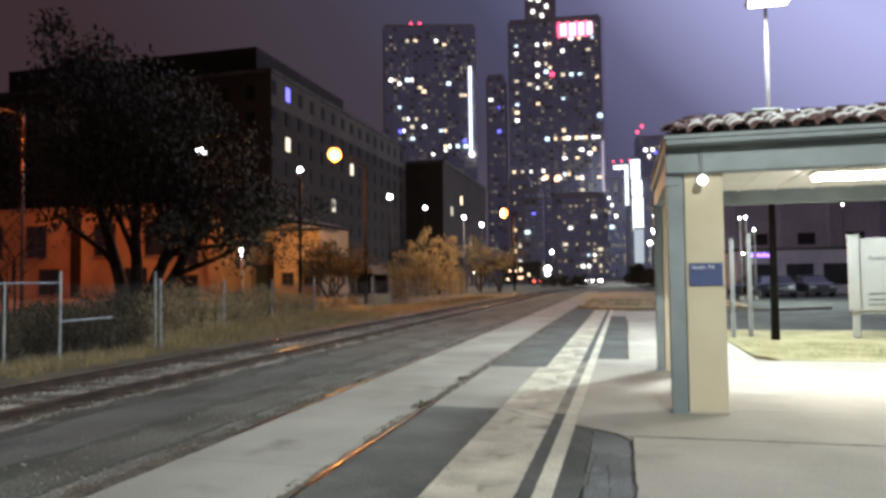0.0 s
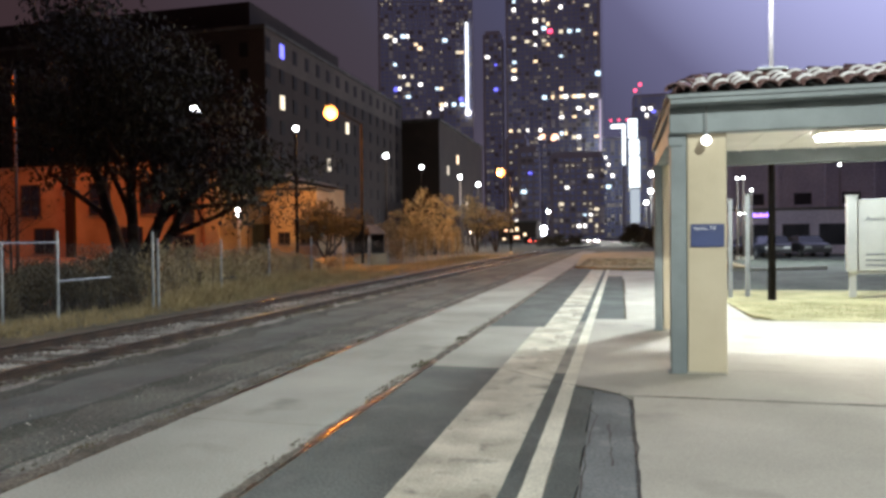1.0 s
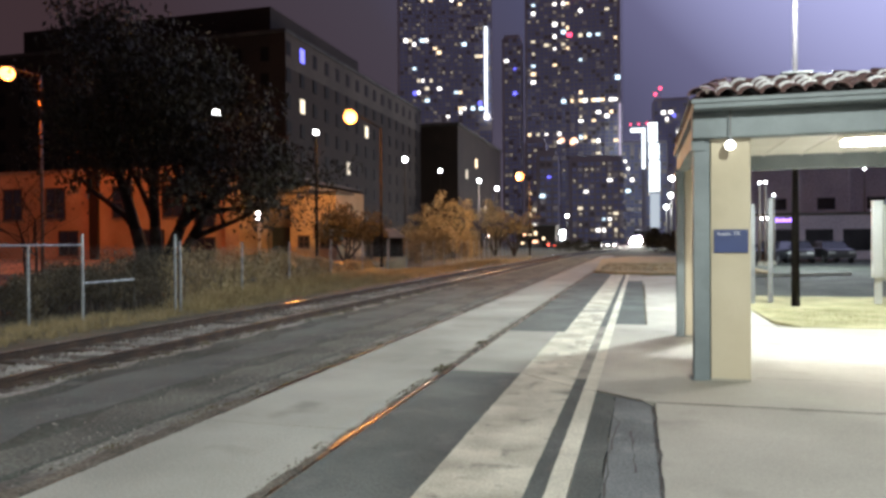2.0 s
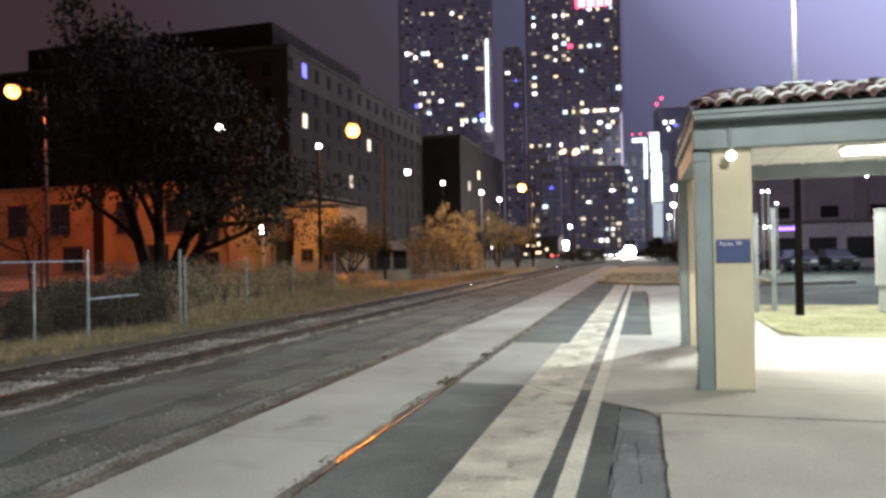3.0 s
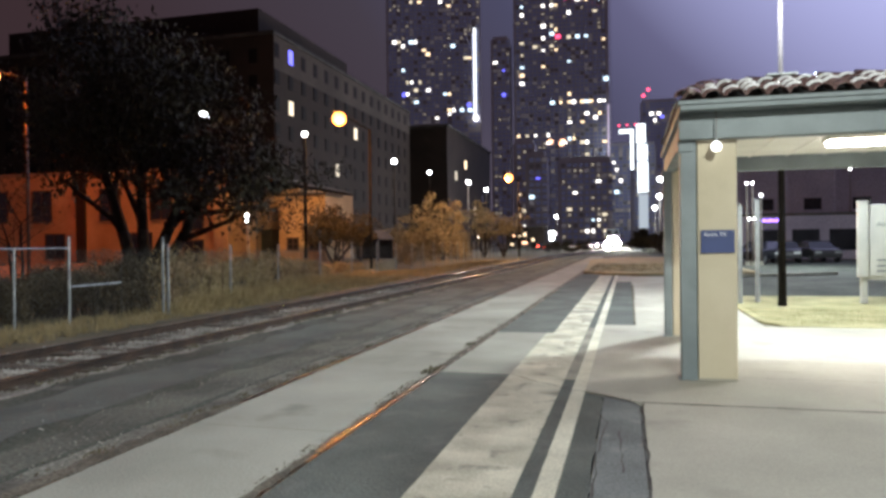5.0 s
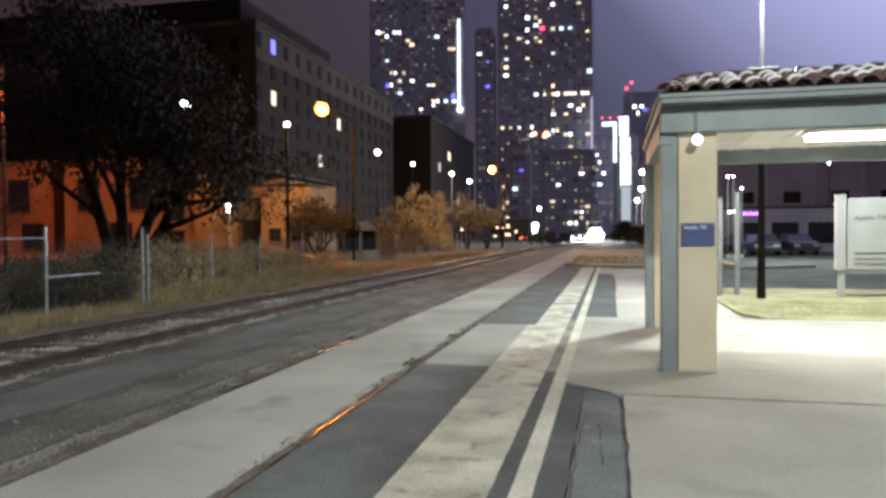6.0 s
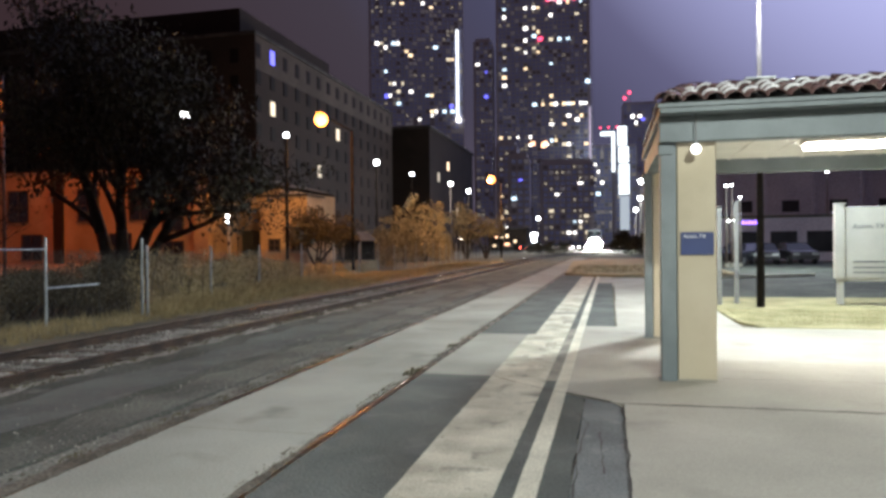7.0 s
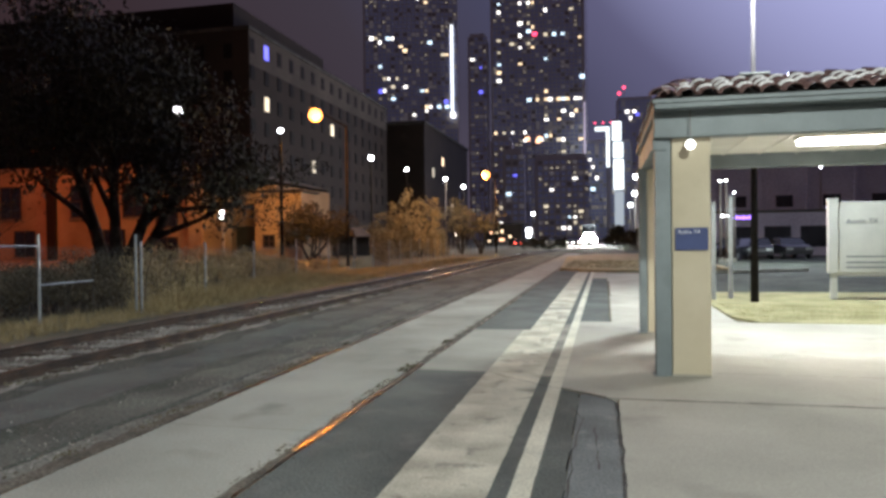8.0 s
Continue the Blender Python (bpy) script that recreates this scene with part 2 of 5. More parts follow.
CAR_DARK = mat("dark_car_paint", (0.018, 0.02, 0.026), (0.026, 0.028, 0.034), 1, 0.25, bump=0)
CAR_SILVER = mat("silver_car_paint", (0.045, 0.045, 0.052), (0.07, 0.07, 0.078), 1, 0.35, metal=0.5, bump=0)
LOCO_GREY = mat("locomotive_grey_paint", (0.045, 0.05, 0.06), (0.075, 0.08, 0.09), 0.8, 0.4, bump=0.05)
LOCO_DARK = mat("locomotive_black_paint", (0.02, 0.02, 0.022), (0.04, 0.04, 0.042), 1, 0.6, bump=0.1)

GLOW_LAMP = glow("lamp_lens_white", (0.93, 0.97, 1.0), 14)
GLOW_FLOOD = glow("floodlight_lens", (0.97, 0.98, 1.0), 14)
GLOW_SODIUM = glow("lamp_lens_sodium", (1.0, 0.34, 0.07), 6)
GLOW_YARD = glow("yard_lamp_lens", (1.0, 0.86, 0.70), 9)
GLOW_TUBE = glow("fluorescent_diffuser", (1.0, 0.99, 0.95), 22)
GLOW_GLOBE = glow("globe_lamp_glass", (1.0, 1.0, 0.96), 3.0)
WIN_WARM = glow("warm_lit_window", (1.0, 0.74, 0.46), 1.5)
WIN_WHITE = glow("white_lit_window", (1.0, 0.95, 0.88), 2.4)
WIN_COOL = glow("cool_lit_window", (0.66, 0.86, 1.0), 1.6)
WIN_BLUE = glow("blue_lit_window", (0.16, 0.16, 1.0), 1.4)
WIN_RED = glow("red_light", (1.0, 0.07, 0.16), 2.5)
WIN_ORANGE = glow("orange_lit_window", (1.0, 0.52, 0.30), 2.4)
WIN_SOFT = glow("soft_lit_window", (0.95, 0.82, 0.60), 0.8)
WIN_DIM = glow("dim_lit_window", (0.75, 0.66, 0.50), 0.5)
# Faint pane glow added to lift the tower faces as haze would.
HAZE_GLOW_PALE = glow("pale_haze_glow", (0.80, 0.78, 0.84), 0.045)
HAZE_GLOW_BLUE = glow("bluish_haze_glow", (0.52, 0.60, 1.0), 0.020)
NEON_PURPLE = glow("purple_neon", (0.30, 0.14, 1.0), 3.5)
STRIP_WHITE = glow("white_light_strip", (0.92, 0.96, 1.0), 1.8)
PANEL_WHITE = glow("lit_glass_shaft", (0.86, 0.95, 1.0), 1.5)
PANEL_DIM = glow("dimmer_glass_shaft", (0.70, 0.80, 0.90), 0.40)
HEADLIGHT = glow("locomotive_headlight_lens", (1.0, 0.93, 0.88), 1500)
CAR_LIGHT = glow("car_headlight_lens", (1.0, 0.93, 0.85), 14)
CAR_TAIL = glow("car_tail_lens", (1.0, 0.10, 0.06), 8)


# ---- mesh helpers ----
class Build:
    """Collects vertices and faces of one mesh."""

    def __init__(self):
        self.v, self.f = [], []

    def add(self, verts, faces):
        k = len(self.v)
        self.v.extend(tuple(p) for p in verts)
        self.f.extend([tuple(i + k for i in face) for face in faces])
        return self

    def box(self, x0, y0, z0, x1, y1, z1):
        v = [(x, y, z) for z in (z0, z1) for y in (y0, y1) for x in (x0, x1)]
        return self.add(v, [(0, 2, 3, 1), (4, 5, 7, 6), (0, 1, 5, 4), (2, 6, 7, 3), (0, 4, 6, 2), (1, 3, 7, 5)])

    def tube(self, p0, p1, r0, r1=None, seg=8):
        r1 = r0 if r1 is None else r1
        p0, p1 = Vector(p0), Vector(p1)
        q = (p1 - p0).to_track_quat("Z", "Y")
        ring = [(math.cos(2 * math.pi * i / seg), math.sin(2 * math.pi * i / seg)) for i in range(seg)]
        v = [p0 + q @ Vector((c * r0, s * r0, 0)) for c, s in ring] + [p1 + q @ Vector((c * r1, s * r1, 0)) for c, s in ring]
        f = [(i, (i + 1) % seg, seg + (i + 1) % seg, seg + i) for i in range(seg)]
        return self.add(v, f + [tuple(range(seg))[::-1], tuple(range(seg, 2 * seg))])

    def ball(self, c, r, rz=None, rings=6, seg=10):
        rz = rz or r
        v = [(c[0], c[1], c[2] - rz)]
        for i in range(1, rings):
            a = math.pi * i / rings - math.pi / 2
            v += [(c[0] + r * math.cos(a) * math.cos(2 * math.pi * j / seg), c[1] + r * math.cos(a) * math.sin(2 * math.pi * j / seg), c[2] + rz * math.sin(a)) for j in range(seg)]
        v.append((c[0], c[1], c[2] + rz))
        f = [(0, 1 + (j + 1) % seg, 1 + j) for j in range(seg)]
        for i in range(rings - 2):
            a, b = 1 + i * seg, 1 + (i + 1) * seg
            f += [(a + j, a + (j + 1) % seg, b + (j + 1) % seg, b + j) for j in range(seg)]
        a = 1 + (rings - 2) * seg
        f += [(a + j, a + (j + 1) % seg, len(v) - 1) for j in range(seg)]
        return self.add(v, f)

    def sweep(self, profile, path):
        """profile: (across, up) pairs, closed; path: centre points."""
        n = len(profile)
        v = []
        for i, p in enumerate(path):
            a, b = Vector(path[max(i - 1, 0)]), Vector(path[min(i + 1, len(path) - 1)])
            d = (b - a).normalized()
            side = Vector((d.y, -d.x, 0)).normalized()
            v += [Vector(p) + side * s + Vector((0, 0, u)) for s, u in profile]
        f = [(i * n + j, i * n + (j + 1) % n, (i + 1) * n + (j + 1) % n, (i + 1) * n + j) for i in range(len(path) - 1) for j in range(n)]
        f += [tuple(range(n)), tuple(range(len(v) - n, len(v)))[::-1]]
        return self.add(v, f)

    def prism(self, outline, z0, z1):
        n = len(outline)
        v = [(x, y, z0) for x, y in outline] + [(x, y, z1) for x, y in outline]
        return self.add(v, [(i, (i + 1) % n, n + (i + 1) % n, n + i) for i in range(n)] + [tuple(range(n))[::-1], tuple(range(n, 2 * n))])

    def mesh(self, name, material, smooth=False):
        me = bpy.data.meshes.new(name)
        me.from_pydata(self.v, [], self.f)
        me.materials.append(material)
        if smooth:
            me.polygons.foreach_set("use_smooth", [True] * len(me.polygons))
        me.update()
        return me


def part(name, b, material, parent, label="", smooth=False, bevel=0.0, at=None):
    ob = new(name, b if isinstance(b, bpy.types.Mesh) else b.mesh(name, material, smooth))
    ob.parent = parent
    if at is not None:
        ob.matrix_basis = at
    if label:
        ob["label"] = label
    if bevel:
        mod = ob.modifiers.new("bevel", "BEVEL")
        mod.width, mod.segments, mod.limit_method = bevel, 2, "ANGLE"
    return ob


def thing(name, label, category, at=None, group="", kind=""):
    ob = new(name)
    ob.empty_display_size = 0.2
    if at is not None:
        ob.matrix_basis = at
    return tagged(ob, label, category, group, kind)


def solid(name, b, material, label, category="", kind="structure", bevel=0.0, smooth=False, group=""):
    return tagged(part(name, b, material, None, smooth=smooth, bevel=bevel), label, category, group, kind)


def writing(text, size, material, parent, at, name="lettering"):
    curve = bpy.data.curves.new(name, "FONT")
    curve.body, curve.size, curve.extrude = text, size, 0.002
    curve.materials.append(material)
    ob = new(name, curve)
    ob.parent, ob.matrix_basis = parent, at
    return ob


rng = random.Random(7)


def ragged(x0, y0, x1, y1, z0, z1, left=0.0, right=0.0, step=0.3):
    """A long flat strip whose long edges wander by the given amounts."""
    n = max(int((y1 - y0) / step), 1)
    rg = random.Random(int(1000 * abs(x0) + 7 * abs(y0)))
    far = [(x1 + rg.uniform(-right, right), y0 + (y1 - y0) * k / n) for k in range(n + 1)]
    near = [(x0 + rg.uniform(-left, left), y0 + (y1 - y0) * k / n) for k in range(n, -1, -1)]
    b = Build()
    v = [(x, y, z1) for x, y in far] + [(x, y, z1) for x, y in near[::-1]]
    m = n + 1
    b.add(v, [(m + k, k, k + 1, m + k + 1) for k in range(n)])
    b.add([(x, y, z) for z in (z0, z1) for x, y in far], [(k, k + 1, m + k + 1, m + k) for k in range(n)])
    b.add([(x, y, z) for z in (z0, z1) for x, y in near], [(k, k + 1, m + k + 1, m + k) for k in range(n)])
    return b


def blades(area, count, height, material, name, label, z=0.0, rg=None, clump=9):
    """Many thin leaning blades over a rectangle."""
    rg = rg or rng
    b = Build()
    x0, y0, x1, y1 = area
    cx = cy = 0
    for i in range(count):
        if i % clump == 0:
            cx, cy = rg.uniform(x0, x1), rg.uniform(y0, y1)
        x, y = min(max(cx + rg.gauss(0, 0.07), x0), x1), min(max(cy + rg.gauss(0, 0.07), y0), y1)
        h, a, lean = height * rg.uniform(0.35, 1.1), rg.uniform(0, math.pi), rg.uniform(0.1, 0.9) * height
        w = 0.006 + 0.006 * rg.random()
        dx, dy, lx, ly = math.cos(a) * w, math.sin(a) * w, math.cos(a * 5) * lean, math.sin(a * 5) * lean
        b.add([(x - dx, y - dy, z), (x + dx, y + dy, z), (x + lx, y + ly, z + h)], [(0, 1, 2)])
    return solid(name, b, material, label, "grass", "stuff")


# ---- ground ----
def track_x(y):
    """Centre line of the main track: straight beside the platform, then a slow bend towards the city."""
    if y < 75:
        return -7.62
    s = min((y - 75) / 65, 1)
    s = s * s * (3 - 2 * s)
    return (1 - s) * -7.62 + s * (-0.02 * y) + 0.008 * max(0, y - 176) ** 2


ground = solid("ground", Build().add([(-3000, -400, -0.03), (3000, -400, -0.03), (3000, 4200, -0.03), (-3000, 4200, -0.03)], [(0, 1, 2, 3)]), EARTH, "dry dark earth and sparse grass spreading to the city", "ground")

# asphalt apron between the main track and the old embedded rails, and the dark lane beside the painted strip
road = thing("road", "patched grey asphalt apron along the railway platform", "road", kind="structure")
part("asphalt_lane", ragged(-6.60, -12, -4.18, 75, -0.025, 0.0, 0.06, 0.05), ASPHALT, road, "worn mid-grey asphalt lane")
part("dirt_drift", ragged(-4.86, -12, -4.25, 75, -0.025, 0.0025, 0.14, 0.0, 0.35), DIRT_DRIFT, road, "pale dusty margin of the asphalt")
part("dirt_drift", ragged(-6.66, -12, -6.47, 75, -0.025, 0.0025, 0.03, 0.09, 0.3), GRAVEL_EDGE, road, "pale gravel spilled along the asphalt edge")
part("asphalt_patch", ragged(-6.0, 2.0, -5.05, 24, -0.025, 0.0022, 0.16, 0.16, 0.6), ASPHALT_NEW, road, "darker resurfaced band of the lane")
part("gravel_strip", Build().box(-4.26, -12, -0.027, -3.885, 75, -0.006), BALLAST_PALE, road, "pale dirt and gravel beside the old rail")
part("dirt_gap", Build().box(-3.825, -12, -0.027, -3.77, 75, -0.008), BALLAST, road)
part("dirt_gap", Build().box(-2.47, -12, -0.027, -2.352, 75, -0.008), BALLAST, road)
part("dirt_gap", Build().box(-2.298, -12, -0.027, -2.25, 36, -0.008), BALLAST, road)
part("asphalt_patch", ragged(-2.28, -12, -1.40, 8.5, -0.025, -0.002, 0.02, 0.0), ASPHALT_NEW, road, "dark asphalt infill")
# Paler piece paints the lit ground beyond the roof's shadow edge.
part("lit_infill", ragged(-2.27, 8.5, -1.40, 12.5, -0.025, 0.001, 0.015, 0.0), CONCRETE_GREY, road, "infill painted paler where light falls past the roof")
part("asphalt_patch", ragged(-2.27, 12.5, -1.20, 36, -0.025, -0.002, 0.02, 0.0), ASPHALT_NEW, road, "dark asphalt infill")
part("edge_gap", Build().box(-0.75, -12, -0.025, -0.59, 33, -0.004), ASPHALT_NEW, road)
for k in range(20):
    y0 = -12 + 4.4 * k
    part("concrete_panel", ragged(-3.80, y0, -2.40, y0 + 4.392, -0.025, 0.0, 0.012, 0.028, 0.16), CONCRETE_GREY, road)
for y0, y1 in ((-12, 8.5), (8.505, 12.5), (12.505, 16.2), (16.6, 34)):
    part("painted_strip", ragged(-1.40 if y0 < 12 else -1.28, y0, -0.73, y1, -0.025, 0.003, 0.006, 0.004, 0.12), PAINT_CREAM, road, "worn cream tactile edge strip")
part("crossing_band", Build().box(-1.28, 16.2, -0.025, -0.73, 16.6, 0.001), CONCRETE_GREY, road)
part("painted_line", ragged(-0.602, -12, -0.462, 34.3, -0.025, 0.004, 0.003, 0.004, 0.12), PAINT_WHITE, road, "white painted edge line")
part("sand_fill", ragged(-0.737, 8.3, -0.598, 13.4, -0.025, 0.0015, 0.006, 0.006, 0.2), GRIT_FILL, road, "pale grit filling the gap beside the line")


def blotch(x, y, w, h, seed):
    """An irregular flat stain, longer along the platform."""
    rg = random.Random(seed)
    ring = [(x + w * rg.uniform(0.55, 1.1) * math.cos(a), y + h * rg.uniform(0.55, 1.1) * math.sin(a), 0.0) for a in [math.tau * k / 18 for k in range(18)]]
    return Build().add(ring, [tuple(range(18))])


for k, (x, y, w, h) in enumerate(((-0.90, 11.2, 0.10, 0.40), (-1.12, 12.0, 0.13, 0.25), (-0.86, 14.6, 0.09, 0.5), (-0.92, 15.4, 0.14, 0.4))):
    part("stain", blotch(x, y, w, h, 90 + k), GRIME, road, at=pose(0, 0, 0.0065))

# embedded old rails
for x in (-3.85, -2.325):
    b = Build().sweep([(-0.021, -0.10), (0.021, -0.10), (0.021, 0.004), (-0.021, 0.004)], [(x, y, 0) for y in (-12, 75)])
    solid("embedded_rail", b, RAIL_OLD, "old rust-worn rail set flush in the paving", "rail", kind="", group="embedded rails")

for y0, y1 in ((-12, 5.0), (8.9, 75)):
    part("dirt_cover", ragged(-2.385, y0, -2.305, y1, -0.004, 0.0065, 0.02, 0.025, 0.11), CAKED_DIRT, road, "brown dirt caked over the old rail")
for y0, y1 in ((-12, 6.6), (15.5, 75)):
    part("dirt_cover", ragged(-3.97, y0, -3.818, y1, -0.004, 0.0065, 0.035, 0.022, 0.13), CAKED_DIRT, road, "brown dirt caked over the old rail")

# platform paving
platform = thing("platform", "pale concrete platform slabs beside the shelter", "platform", kind="structure")
SLABS = [(0.13, -8, 12, -1.2), (0.13, -1.19, 12, 7.2), (0.56, 7.21, 12, 10.2), (0.13, 10.21, 12, 14.0), (0.13, 14.01, 2.4, 20.0), (0.16, 20.01, 2.4, 27.0), (0.10, 27.01, 2.4, 33.0)]
for x0, y0, x1, y1 in SLABS:
    part("slab", Build().box(x0, y0, -0.028, x1, y1, 0.012), CONCRETE, platform)
part("slab", Build().prism([(-0.458, 7.625), (0.02, 7.265), (0.14, 7.218), (0.5595, 7.218), (0.5595, 13.8), (-0.458, 13.8)], -0.028, 0.0118), CONCRETE, platform)
part("slab", Build().prism([(-0.458, 28.72), (0.095, 28.72), (0.095, 33.6), (-0.458, 33.6)], -0.028, 0.010), CONCRETE, platform)
part("asphalt_insert", ragged(-0.458, -8, -0.26, 7.40, -0.028, 0.001, 0.0, 0.015), ASPHALT_NEW, platform, "dark asphalt strip beside the white line")
part("asphalt_insert", Build().prism([(-0.255, -8), (0.122, -8), (0.122, 7.05), (0.06, 7.22), (-0.02, 7.28), (-0.255, 7.45)], -0.028, 0.003), ASPHALT_PALE, platform, "paler grey asphalt patch beside the slab")
part("asphalt_insert", Build().prism([(-0.458, 7.40), (-0.258, 7.40), (-0.258, 7.455), (-0.458, 7.615)], -0.028, 0.001), ASPHALT_NEW, platform)
part("asphalt_insert", Build().box(-0.458, 13.82, -0.028, 0.09, 28.7, 0.002), ASPHALT_NEW, platform)
crumb = Build()
for i in range(1500):
    x0, spread = rng.choice(((-2.40, 0.03), (-2.40, 0.03), (-4.02, 0.08), (-3.80, 0.02), (-2.28, 0.02)))
    cl = rng.choice((4.6, 5.2, 6.0, 7.1, 7.4, 8.6, 10.2, 11.6, 14.0))
    x, y = x0 + rng.gauss(0, spread), (cl + rng.gauss(0, 0.28)) if i % 2 else rng.uniform(3, 26)
    q = rng.uniform(0.003, 0.011)
    a = rng.uniform(0, 6.3)
    crumb.add([(x + q * math.cos(a + k * 2.09), y + q * math.sin(a + k * 2.09), 0.0) for k in range(3)] + [(x, y, q * 1.0)], [(0, 1, 3), (1, 2, 3), (2, 0, 3)])
pebbles = Build()
for i in range(1300):
    y = 3 + 14 * rng.random() ** 1.5
    x = rng.uniform(-6.5, -3.95) if i % 2 else rng.gauss(-4.35, 0.22)
    q, a = rng.uniform(0.004, 0.014), rng.uniform(0, 6.3)
    pebbles.add([(x + q * math.cos(a + k * 2.09), y + q * math.sin(a + k * 2.09), 0.0) for k in range(3)] + [(x, y, q * 1.1)], [(0, 1, 3), (1, 2, 3), (2, 0, 3)])
solid("pebbles", pebbles, STONE, "loose pebbles and grit on the worn asphalt", "pebbles", "stuff")
solid("rail_dirt", crumb, BALLAST, "dark crumbs of dirt along the embedded rails", "dirt", "stuff")


def crack(points, width, name="tar_seam"):
    pts = []
    for a, b in zip(points, points[1:]):
        for k in range(8):
            f = k / 8
            pts.append((a[0] + (b[0] - a[0]) * f + rng.uniform(-0.012, 0.012), a[1] + (b[1] - a[1]) * f + rng.uniform(-0.006, 0.006), 0))
    pts.append((*points[-1], 0))
    b = Build()
    for p, q in zip(pts, pts[1:]):
        d = Vector((q[1] - p[1], p[0] - q[0], 0)).normalized() * width * rng.uniform(0.4, 1.2)
        b.add([(p[0] - d.x, p[1] - d.y, 0.0), (p[0] + d.x, p[1] + d.y, 0.0), (q[0] + d.x, q[1] + d.y, 0.0), (q[0] - d.x, q[1] - d.y, 0.0)], [(0, 1, 2, 3)])
    return b


part("tar_seam", crack([(0.125, 3.0), (0.125, 5.2), (0.11, 7.0), (-0.02, 7.28), (-0.46, 7.63)], 0.012), JOINT, platform, at=pose(0, 0, 0.0165))
part("tar_seam", crack([(-0.22, 3.6), (-0.24, 5.4), (-0.20, 6.4), (-0.30, 6.75)], 0.008), JOINT, platform, at=pose(0, 0, 0.0065))
part("tar_seam", crack([(-0.05, 5.0), (-0.09, 6.1)], 0.006), JOINT, platform, at=pose(0, 0, 0.0065))
part("tar_seam", crack([(-0.47, 7.64), (-0.62, 7.72), (-0.95, 8.02), (-1.39, 8.46)], 0.009), JOINT, road, at=pose(0, 0, 0.0085))
part("tar_seam", crack([(-5.6, 5.2), (-5.1, 7.4), (-5.3, 11.0), (-4.9, 15.0)], 0.010), JOINT, road, at=pose(0, 0, 0.005))
part("tar_seam", crack([(-6.2, 9.0), (-5.2, 9.6), (-4.4, 9.3)], 0.008), JOINT, road, at=pose(0, 0, 0.005))
part("joint", crack([(0.13, 7.205), (1.3, 7.205), (2.6, 7.207), (4.0, 7.205), (7, 7.205)], 0.014), JOINT, platform, at=pose(0, 0, 0.0165))
part("joint", crack([(1.25, 8.72), (2.2, 8.72), (3.4, 8.72), (6, 8.72)], 0.006), JOINT, platform, at=pose(0, 0, 0.0165))
part("stain", crack([(1.35, 7.215), (1.52, 7.21)], 0.018), JOINT, platform, at=pose(0, 0, 0.017))
part("stain", crack([(2.05, 7.215), (2.30, 7.212)], 0.016), JOINT, platform, at=pose(0, 0, 0.017))

# right-hand lawn, kerb and car park
solid("lawn", Build().prism([(2.42, 17.2), (2.45, 15.0), (2.80, 14.02), (20, 14.02), (20, 21.5), (2.42, 21.5)], -0.03, 0.028), LAWN, "yellow-green mown lawn beside the platform", "lawn", bevel=0.03)
solid("car_park", Build().box(2.42, 21.5, -0.029, 60, 90, -0.004), ASPHALT, "grey asphalt car park behind the lawn", "car park")
solid("kerb", Build().sweep([(-0.09, -0.02), (0.09, -0.02), (0.09, 0.13), (-0.09, 0.13)], [(3.4, 32.2, 0), (6.7, 33.3, 0), (8.9, 34.8, 0)]), CONCRETE_GREY, "low concrete kerb across the car park", "kerb", bevel=0.02)
solid("grass_island", Build().prism([(-2.2, 36.6), (-1.2, 35.2), (0.5, 34.5), (2.4, 35.2), (6, 36), (6, 70), (-1.0, 70), (-3.0, 60)], -0.03, 0.09), LAWN_FAR, "dry tan grass island at the platform end", "lawn", bevel=0.03)
blades((2.6, 14.2, 9, 17.6), 14000, 0.012, LAWN, "lawn_grass", "short yellow-green grass blades on the lawn", 0.028, clump=1)
blades((-11.9, 7.0, -9.75, 30), 14000, 0.20, GRASS, "verge_grass", "dry straggling grass along the track verge", -0.03)
for y in (15, 17, 19, 21, 23, 25, 27, 29, 31, 33):
    x = -10.6 - 0.155 * (y - 14.0)
    blades((x - 0.45, y, x + 0.55, y + 2.1), 1500, 0.50 if y < 26 else 0.34, LEAF_VINE, "tall_grass", "tall dry tan weeds along the chain-link", -0.03)
blades((-13.3, 22, -11.6, 40), 6000, 0.22, GRASS, "fence_grass", "dry grass at the foot of the fence", -0.03)
blades((-12.5, 30, -9.75, 60), 6000, 0.24, GRASS, "far_verge_grass", "dry grass along the far verge", -0.03)
blades((-2.0, 35.4, 5.5, 48), 7000, 0.14, LEAF_DRY, "island_grass", "dry tan grass on the island", 0.09)

for area, count, h in (((-2.46, 5.0, -2.37, 14), 300, 0.022), ((-2.46, 8.3, -2.36, 8.8), 120, 0.045), ((-2.46, 10.6, -2.36, 11.0), 70, 0.045), ((-4.04, 4.0, -3.88, 14), 700, 0.03), ((-6.72, 6, -6.50, 30), 1500, 0.05)):
    blades(area, count, h, WEED, "weeds", "low dry weeds sprouting in the dirt along a rail", 0.0, clump=14)

